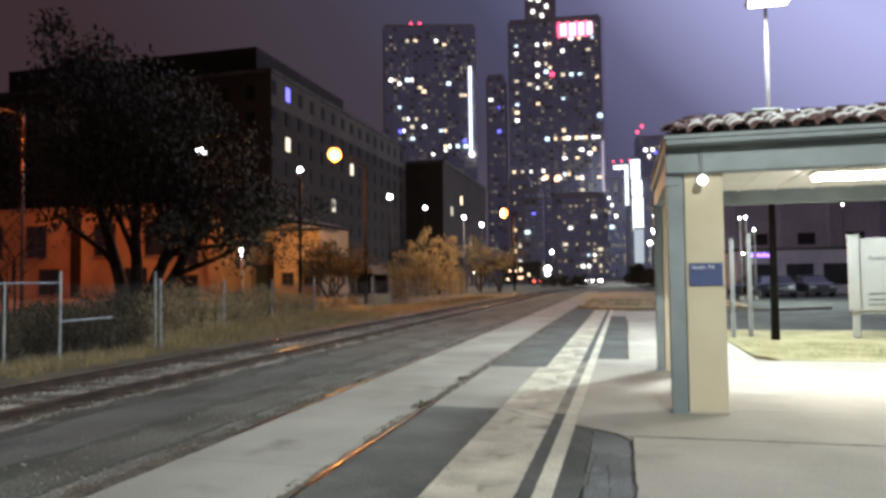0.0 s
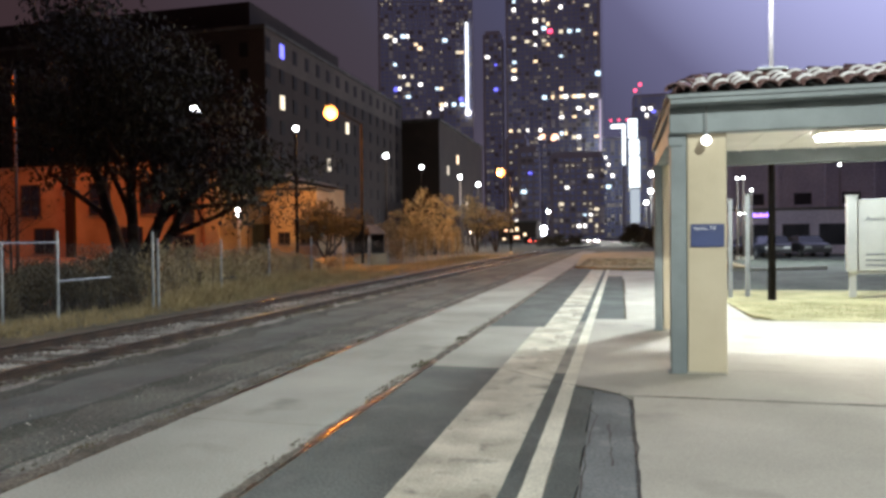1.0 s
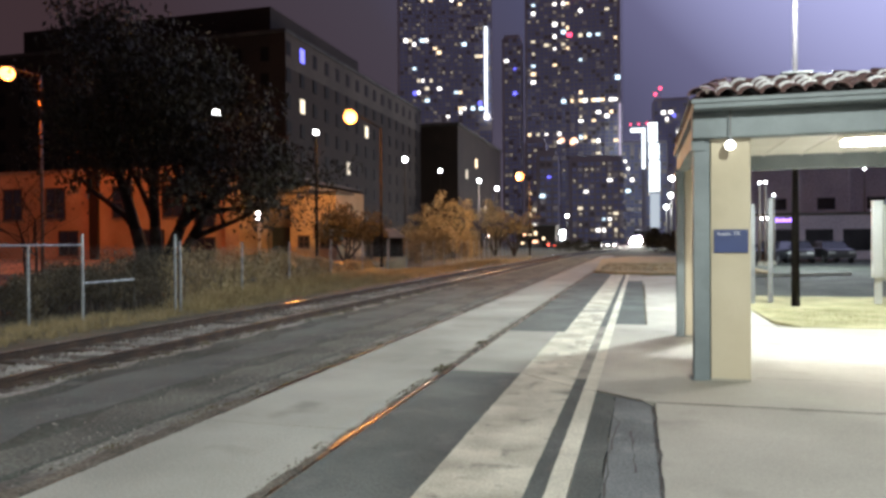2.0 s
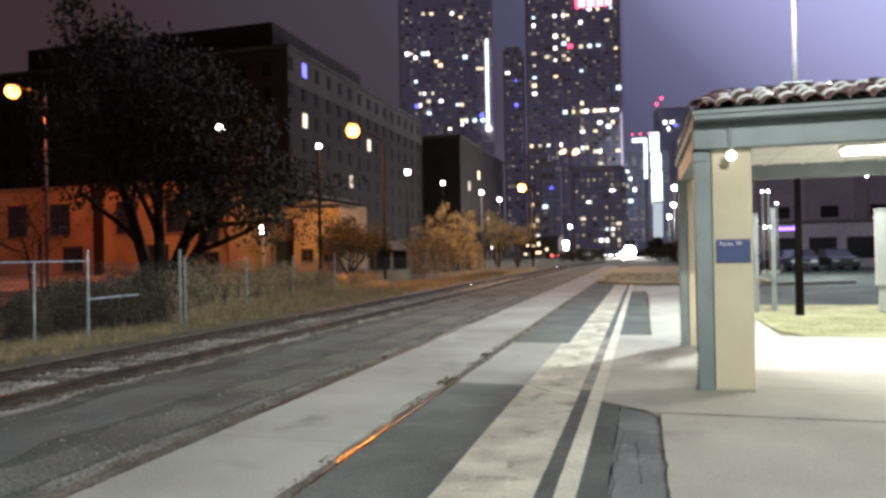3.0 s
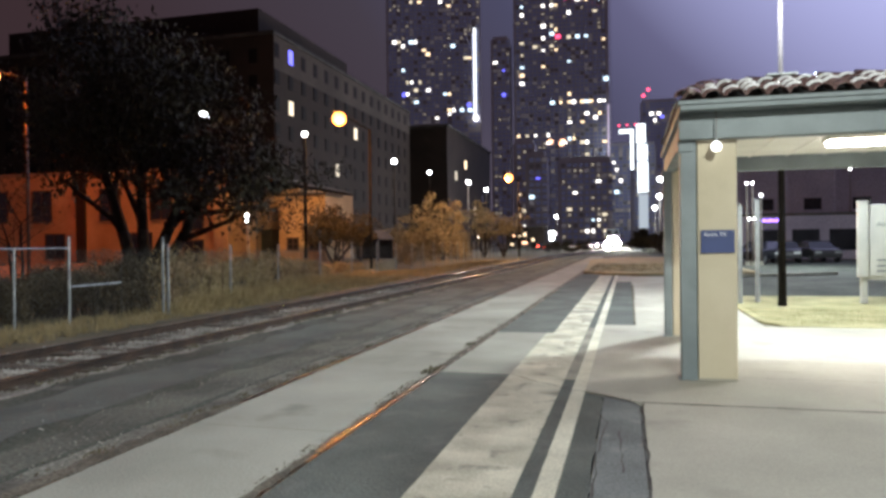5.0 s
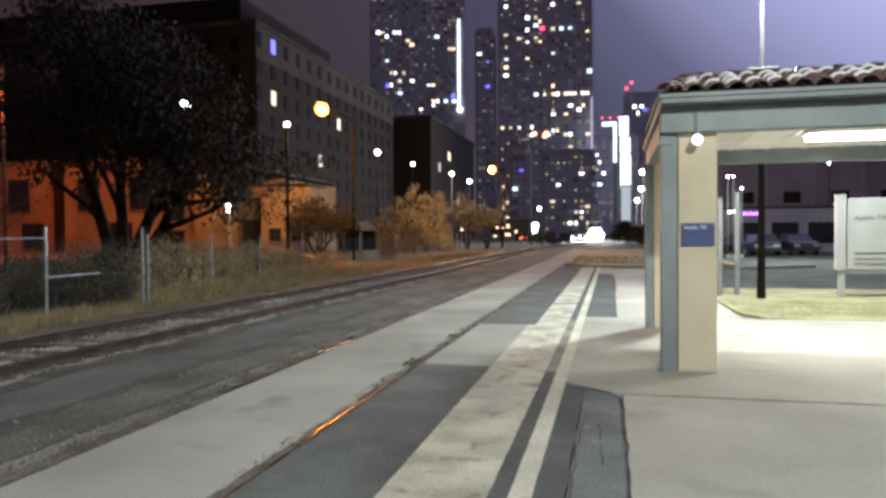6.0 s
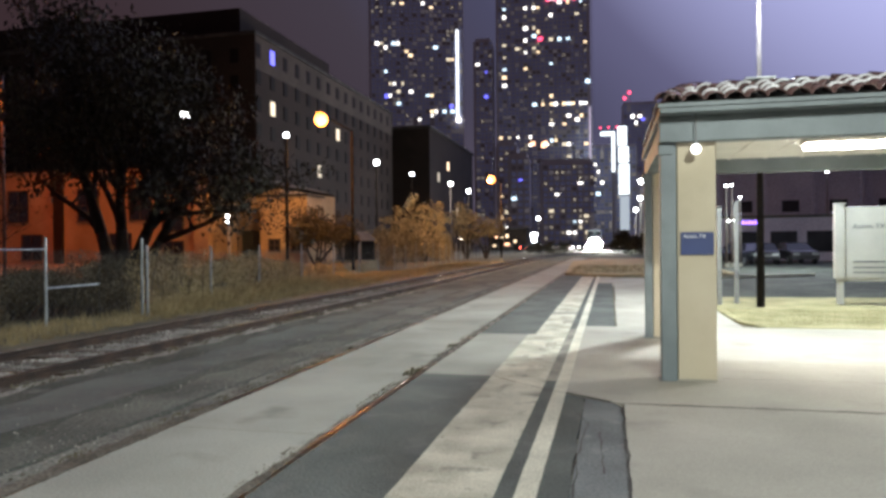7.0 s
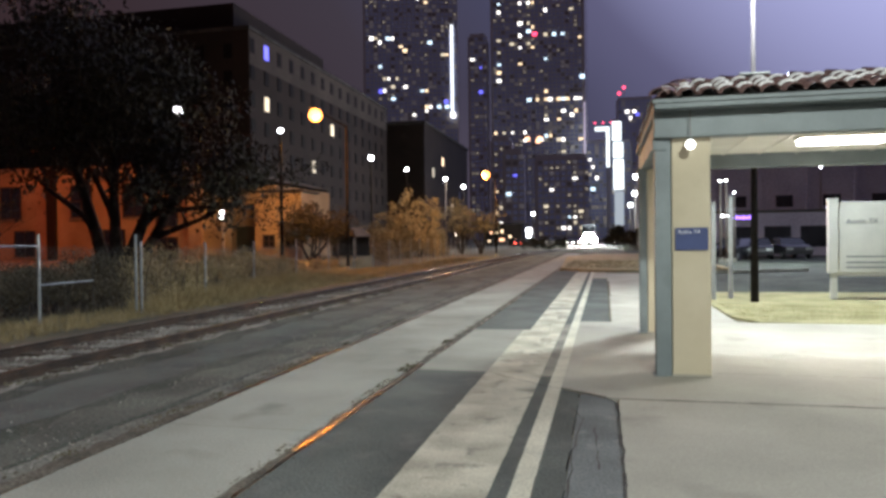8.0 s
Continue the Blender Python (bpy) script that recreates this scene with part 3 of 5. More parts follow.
# ---- main track ----
ys = [-12, 0, 20, 40, 60, 75] + [75 + 5 * i for i in range(1, 41)]
centre = [(track_x(y), y, 0) for y in ys]
solid("ballast", Build().sweep([(-1.95, -0.045), (1.1, -0.045), (0.98, -0.022), (-1.6, -0.018)], centre), BALLAST, "brown-grey stone ballast under the main track", "ballast")
RAIL_PROFILE = [(-0.07, 0), (0.07, 0), (0.07, 0.012), (0.012, 0.03), (0.012, 0.105), (0.036, 0.115), (0.036, 0.15), (-0.036, 0.15), (-0.036, 0.115), (-0.012, 0.105), (-0.012, 0.03), (-0.07, 0.012)]
for off in (-0.752, 0.752):
    rail_path = [(x + off, y, -0.04) for x, y, _ in centre]
    rail = thing("rail", "rust-brown steel rail with a polished head on ballast", "rail", group="main track rails")
    part("rail_web", Build().sweep(RAIL_PROFILE, rail_path), RAIL_RUST, rail)
    part("rail_head", Build().sweep([(-0.035, 0.1505), (0.035, 0.1505), (0.011, 0.1592), (-0.011, 0.1592)], rail_path), RAIL_TOP if off < 0 else RAIL_DULL, rail, "shiny worn rail head")
track_ties = thing("track_ties", "dark creosoted wooden ties in the ballast", "ties", kind="structure")
tie_mesh = Build().box(-1.28, -0.115, -0.10, 1.02, 0.115, 0.006).mesh("tie", TIE_WOOD)
tie_y = -6.0
while tie_y < 75:
    part("tie", tie_mesh, None, track_ties, at=pose(track_x(tie_y) + rng.uniform(-0.05, 0.05), tie_y, rng.uniform(-0.015, 0.005), 0, 0, rng.uniform(-1.5, 1.5)))
    tie_y += 0.55
stones = Build()
for i in range(15000):
    y = 3 + 45 * rng.random() ** 1.7
    x = track_x(y) + (rng.gauss(0, 0.26) if i % 3 else rng.uniform(-1.5, 1.05))
    if abs(abs(x - track_x(y)) - 0.752) < 0.08:
        continue
    r, a = rng.uniform(0.014, 0.040), rng.uniform(0, 6.3)
    c = [(x + r * math.cos(a + k * 1.57) * rng.uniform(0.7, 1.2), y + r * math.sin(a + k * 1.57) * rng.uniform(0.7, 1.2), -0.02 + r * rng.uniform(-0.2, 0.4)) for k in range(4)]
    stones.add(c + [(x + rng.uniform(-r, r) * 0.4, y + rng.uniform(-r, r) * 0.4, -0.016 + r * 1.1)], [(0, 1, 4), (1, 2, 4), (2, 3, 4), (3, 0, 4)])
solid("ballast_stones", stones, STONE, "loose pale ballast stones between the rails", "stones", "stuff")

# ---- platform shelter ----
shelter = thing("shelter", "open platform shelter with cream pillars and red clay tile roof", "shelter")
for y in (8.5, 12.3):
    for x in (0.76 if y < 9 else 0.71, 6.9):
        pillar = part("pillar", Build().box(x, y, 0.0, x + 0.42, y + 0.40, 2.75), STUCCO, shelter, "cream stuccoed pillar", bevel=0.012)
        part("skirting", Build().box(x - 0.006, y - 0.006, 0.0, x + 0.426, y + 0.406, 0.035), CONCRETE, pillar)
    for x in (0.575, 7.36):
        post = part("steel_post", Build().box(x, y - 0.02, 0.0, x + (0.175 if y < 9 else 0.125), y + 0.18, 2.76), TEAL_PAINT, shelter, "grey-green painted steel post", bevel=0.008)
        part("base_plate", Build().box(x - 0.03, y - 0.05, 0.0, x + 0.12, y + 0.21, 0.018), TEAL_PAINT, post)
        part("bracket", Build().box(x - 0.02, y - 0.04, 2.60, x + 0.13, y + 0.20, 2.745), TEAL_PAINT, post, bevel=0.006)
part("front_beam", Build().box(0.56, 8.38, 2.73, 7.6, 8.58, 3.015), TEAL_PAINT, shelter, "grey-green front beam", bevel=0.01)
part("back_beam", Build().box(0.60, 12.42, 2.73, 7.6, 12.62, 2.985), TEAL_PAINT, shelter, bevel=0.01)
part("side_beam", Build().box(0.60, 8.585, 2.73, 0.76, 12.415, 2.985), TEAL_PAINT, shelter, bevel=0.01)
part("side_beam", Build().box(7.4, 8.585, 2.73, 7.6, 12.415, 2.985), TEAL_PAINT, shelter, bevel=0.01)
part("ceiling_panel", Build().box(0.765, 8.585, 2.955, 7.395, 12.415, 2.985), CEILING_PAINT, shelter, "white painted soffit boards")
for k in range(12):
    part("batten", Build().box(0.8 + 0.55 * k, 8.59, 2.94, 0.84 + 0.55 * k, 12.41, 2.9545), CEILING_PAINT, shelter)
eaves = part("eaves_fascia", Build().box(0.555, 8.16, 3.02, 7.7, 12.72, 3.105), TEAL_PAINT, shelter, "grey-green eaves board", bevel=0.012)
part("gutter_lip", Build().box(0.535, 8.135, 3.08, 7.72, 8.158, 3.122), TEAL_PAINT, eaves)
EAVE, RIDGE, FRONT, BACK = 3.115, 3.43, 8.18, 9.1
core = Build().add([(0.6, FRONT, EAVE), (7.66, FRONT, EAVE), (7.66, 12.7, EAVE), (0.6, 12.7, EAVE), (1.0, BACK, RIDGE), (7.26, BACK, RIDGE), (7.26, 11.8, RIDGE), (1.0, 11.8, RIDGE)], [(0, 1, 5, 4), (1, 2, 6, 5), (2, 3, 7, 6), (3, 0, 4, 7), (4, 5, 6, 7), (3, 2, 1, 0)])
part("roof_deck", core, ROOF_DARK, shelter, "dark roof underlay")


def tile_mesh(length, r0, r1, rim_seg=4):
    b = Build()
    seg = 6
    rows = []
    for y, r, z in ((0, r0, 0.03), (length, r1, 0.0)):
        for inner in (0, 0.014):
            rows.append([((r - inner) * -math.cos(math.pi * i / seg), y, z + (r - inner) * 0.75 * math.sin(math.pi * i / seg)) for i in range(seg + 1)])
    v = sum(rows, [])
    n = seg + 1
    f = [(i, i + 1, 2 * n + i + 1, 2 * n + i) for i in range(seg)] + [(n + i + 1, n + i, 3 * n + i, 3 * n + i + 1) for i in range(seg)] + [(i + 1, i, n + i, n + i + 1) for i in range(seg)]
    b.add(v, f)
    # Thin rim faces, coloured pale on the left arc as a painted glint.
    rim = [[((r0 + d) * -math.cos(math.pi * i / seg), y, 0.03 + (r0 + d) * 0.75 * math.sin(math.pi * i / seg)) for i in range(n)] for y, d in ((-0.004, -0.022), (-0.004, 0.004), (0.05, 0.004))]
    k = len(b.f)
    b.add(sum(rim, []), [(i + 1, i, n + i, n + i + 1) for i in range(rim_seg)] + [(n + i + 1, n + i, 2 * n + i, 2 * n + i + 1) for i in range(rim_seg)])
    me = b.mesh("roof_tile", CLAY, True)
    me.materials.append(RIM_GLINT)
    for p in list(me.polygons)[k:]:
        p.material_index = 1
    return me


TILE, EAVE_TILE = tile_mesh(0.44, 0.105, 0.085), tile_mesh(0.44, 0.105, 0.085, 0)
slope = math.degrees(math.atan2(RIDGE - EAVE, BACK - FRONT))
run = math.hypot(BACK - FRONT, RIDGE - EAVE)
tile_rng = random.Random(3)
for i in range(33):
    for j in range(4):
        x, d = 0.70 + 0.213 * i, 0.25 * j - 0.03
        yy = FRONT + d * math.cos(radians(slope))
        inset = 0.4 * (yy - FRONT) / (BACK - FRONT)
        if x < 0.6 + inset or x > 7.66 - inset:
            continue
        part("roof_tile", EAVE_TILE if j == 0 or tile_rng.random() < 0.15 else TILE, None, shelter, at=pose(x + tile_rng.uniform(-0.01, 0.01), yy, EAVE + 0.012 + d * math.sin(radians(slope)), slope + tile_rng.uniform(-2.5, 2.5), tile_rng.uniform(-2, 2), tile_rng.uniform(-2, 2)))
side_slope = math.degrees(math.atan2(RIDGE - EAVE, 0.4))
for i in range(22):
    y = 8.25 + 0.215 * i
    if not 8.6 < y < 12.3:
        continue
    part("roof_tile", EAVE_TILE, None, shelter, at=pose(0.6, y, EAVE + 0.012, side_slope, 0, -90))
ridge_mesh = tile_mesh(0.42, 0.11, 0.095, 0)
for k in range(16):
    part("ridge_tile", ridge_mesh, None, shelter, at=pose(0.98 + 0.39 * k, BACK, RIDGE + 0.005, 0, 0, -90))
hip_turn = -math.degrees(math.atan2(0.4, BACK - FRONT))
for k in range(3):
    f0 = k / 3.2
    part("ridge_tile", ridge_mesh, None, shelter, at=pose(0.6 + 0.4 * f0, FRONT + (BACK - FRONT) * f0, EAVE + 0.03 + (RIDGE - EAVE) * f0, slope * 0.95, 0, hip_turn))
part("ridge_vent", Build().box(1.58, BACK - 0.12, RIDGE + 0.085, 1.92, BACK + 0.12, RIDGE + 0.11), GALV, shelter, "flat metal ridge vent", bevel=0.006)

canopy_fixture = thing("ceiling_light", "long white fluorescent fitting under the shelter ceiling", "lamp", pose(3.1, 10.4, 2.955))
part("housing", Build().box(-0.56, -0.17, -0.06, 0.56, 0.17, 0.0), CEILING_PAINT, canopy_fixture, bevel=0.01)
part("diffuser", Build().box(-0.52, -0.14, -0.12, 0.52, 0.14, -0.061), GLOW_TUBE, canopy_fixture, "glowing white diffuser", bevel=0.02)
globe = thing("globe_light", "small white globe light hanging on a thin cord", "lamp", pose(0.945, 8.30, 3.02))
part("cord", Build().tube((0, 0, 0), (0, 0, -0.315), 0.006, seg=6), POLE_DARK, globe)
part("cap", Build().tube((0, 0, -0.315), (0, 0, -0.34), 0.03, 0.035, 10), GALV, globe)
part("glass_globe", Build().ball((0, 0, -0.39), 0.054, rings=10, seg=16), GLOW_GLOBE, globe, "glowing white glass globe", smooth=True)

name_sign = thing("station_sign", "navy blue enamel station sign on the cream pillar", "sign", pose(0.972, 8.494, 1.583))
part("panel", Build().box(-0.18, -0.02, -0.13, 0.18, 0.0, 0.13), SIGN_BLUE, name_sign, bevel=0.004)
writing("Austin, TX", 0.055, LETTER_PALE, name_sign, pose(-0.150, -0.0225, 0.064, 90, 0, 0))
for dx in (-0.165, 0.165):
    part("screw", Build().tube((dx, -0.024, 0.11), (dx, -0.019, 0.11), 0.006, seg=8), GALV, name_sign)

# ---- poles and board on the lawn ----
lamp_post = thing("platform_lamp", "tall dark lamp post with a bright white floodlight", "street lamp", pose(3.47, 18.0, 0.05))
part("pole", Build().tube((0, 0, 0.0), (0, 0, 7.95), 0.095, 0.036, 16), POLE_BRONZE, lamp_post, smooth=True)
part("head", Build().box(-0.45, -0.95, 7.93, 0.45, 0.12, 8.06), POLE_DARK, lamp_post, bevel=0.05)
part("lens", Build().box(-0.42, -0.92, 7.80, 0.42, -0.25, 7.926), GLOW_FLOOD, lamp_post, "glaring white lens", bevel=0.03)
for x, y, h in ((3.1, 19.0, 2.55), (2.64, 18.6, 2.40)):
    post = thing("white_post", "slim white steel post standing in the lawn", "post", pose(x, y, 0.05), "white posts")
    part("shaft", Build().box(-0.05, -0.04, 0, 0.05, 0.04, h), POLE_LIGHT, post, bevel=0.01)
    part("cap", Build().box(-0.056, -0.046, h, 0.056, 0.046, h + 0.02), POLE_LIGHT, post)
board = thing("station_board", "large white station board with grey lettering on two posts", "sign", pose(5.33, 19.0, 0.05, 0, 0, -4))
part("panel", Build().box(0.22, -0.05, 0.64, 2.9, 0.03, 2.36), SIGN_WHITE, board, bevel=0.01)
for x in (0.0, 2.9):
    bp = part("post", Build().box(x, -0.09, 0.62, x + 0.22, 0.09, 2.42), SIGN_WHITE, board, bevel=0.012)
    part("cap", Build().box(x - 0.01, -0.1, 2.42, x + 0.23, 0.1, 2.455), SIGN_WHITE, bp)
    part("leg", Build().box(x + 0.06, -0.06, 0, x + 0.20, 0.06, 0.619), SIGN_WHITE, bp, bevel=0.008)
part("bottom_rail", Build().box(0.20, -0.035, 0.56, 2.9, 0.02, 0.638), SIGN_WHITE, board, bevel=0.006)
writing("Austin, TX", 0.155, LETTER_GREY, board, pose(0.40, -0.0545, 1.84, 90, 0, 0))
for z, w in ((1.02, 2.1), (0.88, 2.2), (0.76, 1.6)):
    part("text_bar", Build().box(0.4, -0.056, z, 0.4 + w, -0.0505, z + 0.03), LETTER_GREY, board)


# ---- street lamps ----
def street_lamp(place, label, lens, size=0.22, arm=0.0, turn=0.0, pole=POLE_LIGHT):
    x, y, z = place
    size *= 0.55
    p = thing("street_lamp", label, "street lamp", pose(x, y, 0, 0, 0, turn), "street lamps")
    part("pole", Build().tube((-arm, 0, 0), (-arm, 0, z - 0.05), 0.09, 0.06, 10), pole, p, smooth=True)
    part("base", Build().tube((-arm, 0, 0), (-arm, 0, 0.25), 0.16, 0.13, 10), CONCRETE_GREY, p)
    if arm:
        part("arm", Build().tube((-arm, 0, z - 0.1), (0, 0, z + size * 0.9), 0.04, 0.03, 8), pole, p)
    part("head", Build().box(-size * 0.8, -size * 0.6, z + size * 0.8, size * 0.8, size * 0.6, z + size * 1.1), POLE_DARK, p, bevel=0.03)
    part("lens", Build().ball((0, 0, z), size, size, 8, 12), lens, p, "glowing lamp lens", smooth=True)
    return p


street_lamp(SODIUM_A, "wooden pole with a glowing orange sodium lamp", GLOW_SODIUM, 0.62, 1.6, 200, POLE_DARK)
street_lamp(SODIUM_B, "dark pole with a glowing orange sodium lamp", GLOW_SODIUM, 0.60, 3.2, 262, WOOD_POLE)
street_lamp(SODIUM_C, "far pole with a warm orange street lamp", GLOW_SODIUM, 0.62, 3.0, 262, WOOD_POLE)
for place, size in (((-14.7, 30.7, 6.8), 0.22), ((-24.1, 72.0, 10.4), 0.50), ((-23.0, 82.0, 10.1), 0.38), ((-22.7, 102.0, 10.55), 0.5), ((-22.3, 113.6, 10.25), 0.55)):
    street_lamp(place, "dark pole with a bright white street lamp", GLOW_LAMP, size, pole=POLE_DARK if place[1] > 100 else WOOD_POLE)
for place, size in (((6.3, 148.0, 13.9), 0.95), ((6.0, 146.0, 10.4), 0.80), ((5.3, 150.0, 8.3), 0.75)):
    street_lamp(place, "tall far pole with a cool white floodlight", GLOW_LAMP, size, pole=POLE_DARK)
for place, size in (((-13.2, 136.0, 6.4), 0.6), ((-13.4, 130.0, 3.1), 1.0), ((-13.5, 130.6, 2.2), 0.7)):
    street_lamp(place, "far white street lamp above the crossing", GLOW_LAMP, size, pole=POLE_DARK)
for place, size in (((7.15, 47.4, 5.1), 0.13), ((7.50, 47.5, 5.13), 0.13), ((8.1, 48.2, 4.4), 0.12), ((8.45, 55.0, 3.1), 0.13), ((8.85, 55.2, 3.12), 0.13), ((27.0, 99.0, 10.3), 0.22), ((24.0, 85.0, 4.2), 0.22)):
    street_lamp(place, "white lamp on a pole in the car park", GLOW_LAMP, size, pole=POLE_DARK)

signal = thing("crossing_signal", "grey signal post with two small white lights", "signal", pose(-20.9, 36.2, 0))
part("mast", Build().tube((0, 0, 0), (0, 0, 3.0), 0.10, 0.09, 10), POLE_LIGHT, signal)
part("signal_box", Build().box(-0.16, -0.12, 2.75, 0.16, 0.12, 3.55), POLE_DARK, signal, bevel=0.02)
for z in (2.95, 3.3):
    part("lens", Build().ball((0, -0.13, z), 0.10, rings=6, seg=10), GLOW_LAMP, signal, smooth=True)
wall_flood = thing("wall_floodlight", "twin white floodlight on a bracket before the dark block", "lamp", pose(-33.9, 52.0, 12.45))
part("bracket", Build().box(-1.4, -0.1, -0.9, 0.4, 0.1, -0.7), POLE_DARK, wall_flood)
part("lens", Build().ball((0, 0, 0), 0.42, 0.32, 8, 12), GLOW_LAMP, wall_flood, smooth=True)
part("small_lens", Build().ball((-1.25, 0, -0.2), 0.2, 0.2, 8, 12), WIN_COOL, wall_flood, smooth=True)
part("support_pole", Build().tube((-0.5, 0, -12.45), (-0.5, 0, -0.7), 0.12, 0.09, 8), POLE_DARK, wall_flood)


# ---- fence ----
def along(points, step):
    out, left = [Vector((*points[0], 0))], step
    for a, b in zip(points, points[1:]):
        a, b = Vector((*a, 0)), Vector((*b, 0))
        d, pos = (b - a).length, 0.0
        while d - pos >= left:
            pos += left
            out.append(a + (b - a) * (pos / d))
            left = step
        left -= d - pos
    return out


def fence_span(fence, a, b, h, pitch=0.11, rail=True):
    d = b - a
    u = d.normalized()
    w = Build()
    t = 0.0035
    m = int(d.length / pitch)
    lo, hi = 0.04, h - 0.03
    for k in range(-int(h / pitch), m + 1):
        for sign in (1, -1):
            s0, s1 = k * pitch, k * pitch + (hi - lo)
            z0, z1 = (lo, hi) if sign > 0 else (hi, lo)
            c0, c1 = max(s0, 0), min(s1, d.length)
            if c1 <= c0:
                continue
            za, zb = z0 + (z1 - z0) * (c0 - s0) / (s1 - s0), z0 + (z1 - z0) * (c1 - s0) / (s1 - s0)
            p, q = a + u * c0, a + u * c1
            w.add([(p.x, p.y, za - t), (q.x, q.y, zb - t), (q.x, q.y, zb + t), (p.x, p.y, za + t)], [(0, 1, 2, 3)])
    part("chain_link", w, WIRE, fence, "weathered chain-link mesh")
    if rail:
        part("top_rail", Build().tube((a.x, a.y, h), (b.x, b.y, h), 0.02, seg=6), GALV, fence)


fence = thing("fence", "weathered chain-link fence on galvanized posts along the track", "fence")
line = [Vector((x, y, 0)) for x, y in ((-10.62, 14.68), (-11.22, 18.4), (-11.9, 22.6), (-12.76, 28.0), (-13.33, 33.0), (-13.45, 37.0), (-13.5, 40.5))]
line += along([(-13.5, 43.7), (-13.9, 56), (-14.7, 70), (-15.6, 94), (-15.4, 118)], 3.0)
for p in line:
    h = 1.62 + rng.uniform(-0.05, 0.12)
    post = part("post", Build().tube((p.x, p.y, -0.03), (p.x + rng.uniform(-0.02, 0.02), p.y, h), 0.032, seg=8), GALV, fence)
    part("post_cap", Build().ball((p.x, p.y, h), 0.038, 0.03, 4, 8), GALV, post)
for a, b in zip(line, line[1:]):
    fence_span(fence, a, b, 1.5, 0.11 if a.y < 45 else 0.3, False)
gate = thing("fence_gate", "galvanized pipe gate with chain-link infill beside the fence", "gate")
gp = [Vector((-12.9, 3.0, 0)), Vector((-12.0, 8.2, 0)), Vector((-11.45, 11.1, 0)), Vector((-11.22, 12.24, 0)), Vector((-10.82, 14.76, 0))]
for k, p in enumerate(gp):
    part("post", Build().tube((p.x, p.y, -0.03), (p.x, p.y, 1.82 if k > 2 else 1.6), 0.031 if k > 2 else 0.026, seg=10), GALV, gate)
for a, b in zip(gp, gp[1:]):
    fence_span(gate, a, b, 1.58, 0.14, a.y < 12)
mid = gp[3] + (gp[4] - gp[3]) * 0.52
part("brace_rail", Build().tube((gp[3].x, gp[3].y, 0.78), (mid.x, mid.y, 0.80), 0.022, seg=8), GALV, gate, "short horizontal brace pipe")
part("thin_post", Build().tube((mid.x, mid.y, 0), (mid.x, mid.y, 1.5), 0.010, seg=6), WIRE, gate)


# ---- trees and bushes ----
def leaf_cloud(b, c, radius, count, size, rg, flat=0.75):
    for _ in range(count):
        d = Vector((rg.gauss(0, 1), rg.gauss(0, 1), rg.gauss(0, 1) * flat))
        d = d.normalized() * radius * rg.random() ** 0.45
        p = c + d
        q = Euler((rg.uniform(0, 6.3), rg.uniform(0, 6.3), rg.uniform(0, 6.3))).to_matrix()
        s = size * rg.uniform(0.6, 1.3)
        b.add([p + q @ Vector((-s, 0, 0)), p + q @ Vector((0, -s * 0.45, 0)), p + q @ Vector((s, 0, s * 0.2)), p + q @ Vector((0, s * 0.45, 0))], [(0, 1, 2, 3)])


def limb(b, tips, start, way, length, radius, depth, rg, droop=0.0):
    p, d, r = Vector(start), Vector(way).normalized(), radius
    steps = 4
    for k in range(steps):
        q = p + d * (length / steps)
        r2 = r * 0.86
        b.tube(p, q, r, r2, 6 if depth > 1 else 4)
        p, r = q, r2
        d = (d + Vector((rg.uniform(-0.22, 0.22), rg.uniform(-0.22, 0.22), rg.uniform(-0.15, 0.18) - droop))).normalized()
        if depth > 0 and k >= 1:
            side = Vector((rg.uniform(-1, 1), rg.uniform(-1, 1), rg.uniform(-0.1, 0.6))).normalized()
            limb(b, tips, p, d * 0.55 + side * 0.8, length * rg.uniform(0.5, 0.72), r * 0.62, depth - 1, rg, droop)
    tips.append(p.copy())


def tree(place, label, stems, length, radius, depth, leaf, leaf_count, leaf_size, clump, seed, droop=0.0, category="tree", boughs=()):
    rg = random.Random(seed)
    t = thing("tree", label, category, pose(*place))
    b, tips = Build(), []
    for way in stems:
        limb(b, tips, (0, 0, -0.1), way, length, radius, depth, rg, droop)
    bare = []
    for start, way, reach, r in boughs:
        limb(b, bare, start, way, reach, r, 3, rg, 0.07)
    part("trunk", b, BARK, t, "dark bark trunk and limbs", smooth=True)
    c = Build()
    for p in tips:
        leaf_cloud(c, p, clump * rg.uniform(0.6, 1.2), leaf_count, leaf_size, rg)
    for p in bare:
        leaf_cloud(c, p, clump * 0.4, leaf_count // 9, leaf_size * 0.7, rg, 0.6)
    part("crown", c, leaf, t)
    return t


tree((-16.5, 21.4, 0), "large dark live oak with two stems behind the fence", [(-0.30, -0.1, 1), (0.03, 0.05, 1), (0.30, 0.2, 1), (0.55, 0.45, 0.9)], 4.6, 0.27, 3, LEAF_DARK, 130, 0.12, 1.1, 11, boughs=(((0.9, 0.6, 2.7), (1, 0.30, 0.10), 3.3, 0.075), ((1.3, 0.9, 3.2), (1, 0.55, 0.02), 2.9, 0.06), ((0.7, 0.3, 2.4), (0.9, -0.15, 0.12), 2.6, 0.055)))
tree((-21.0, 20.5, 0), "leafless thin tree with fine dark twigs", [(-0.1, 0, 1), (0.25, 0.1, 0.9), (-0.5, 0.2, 0.8)], 2.6, 0.06, 3, LEAF_DARK, 4, 0.06, 0.4, 12)
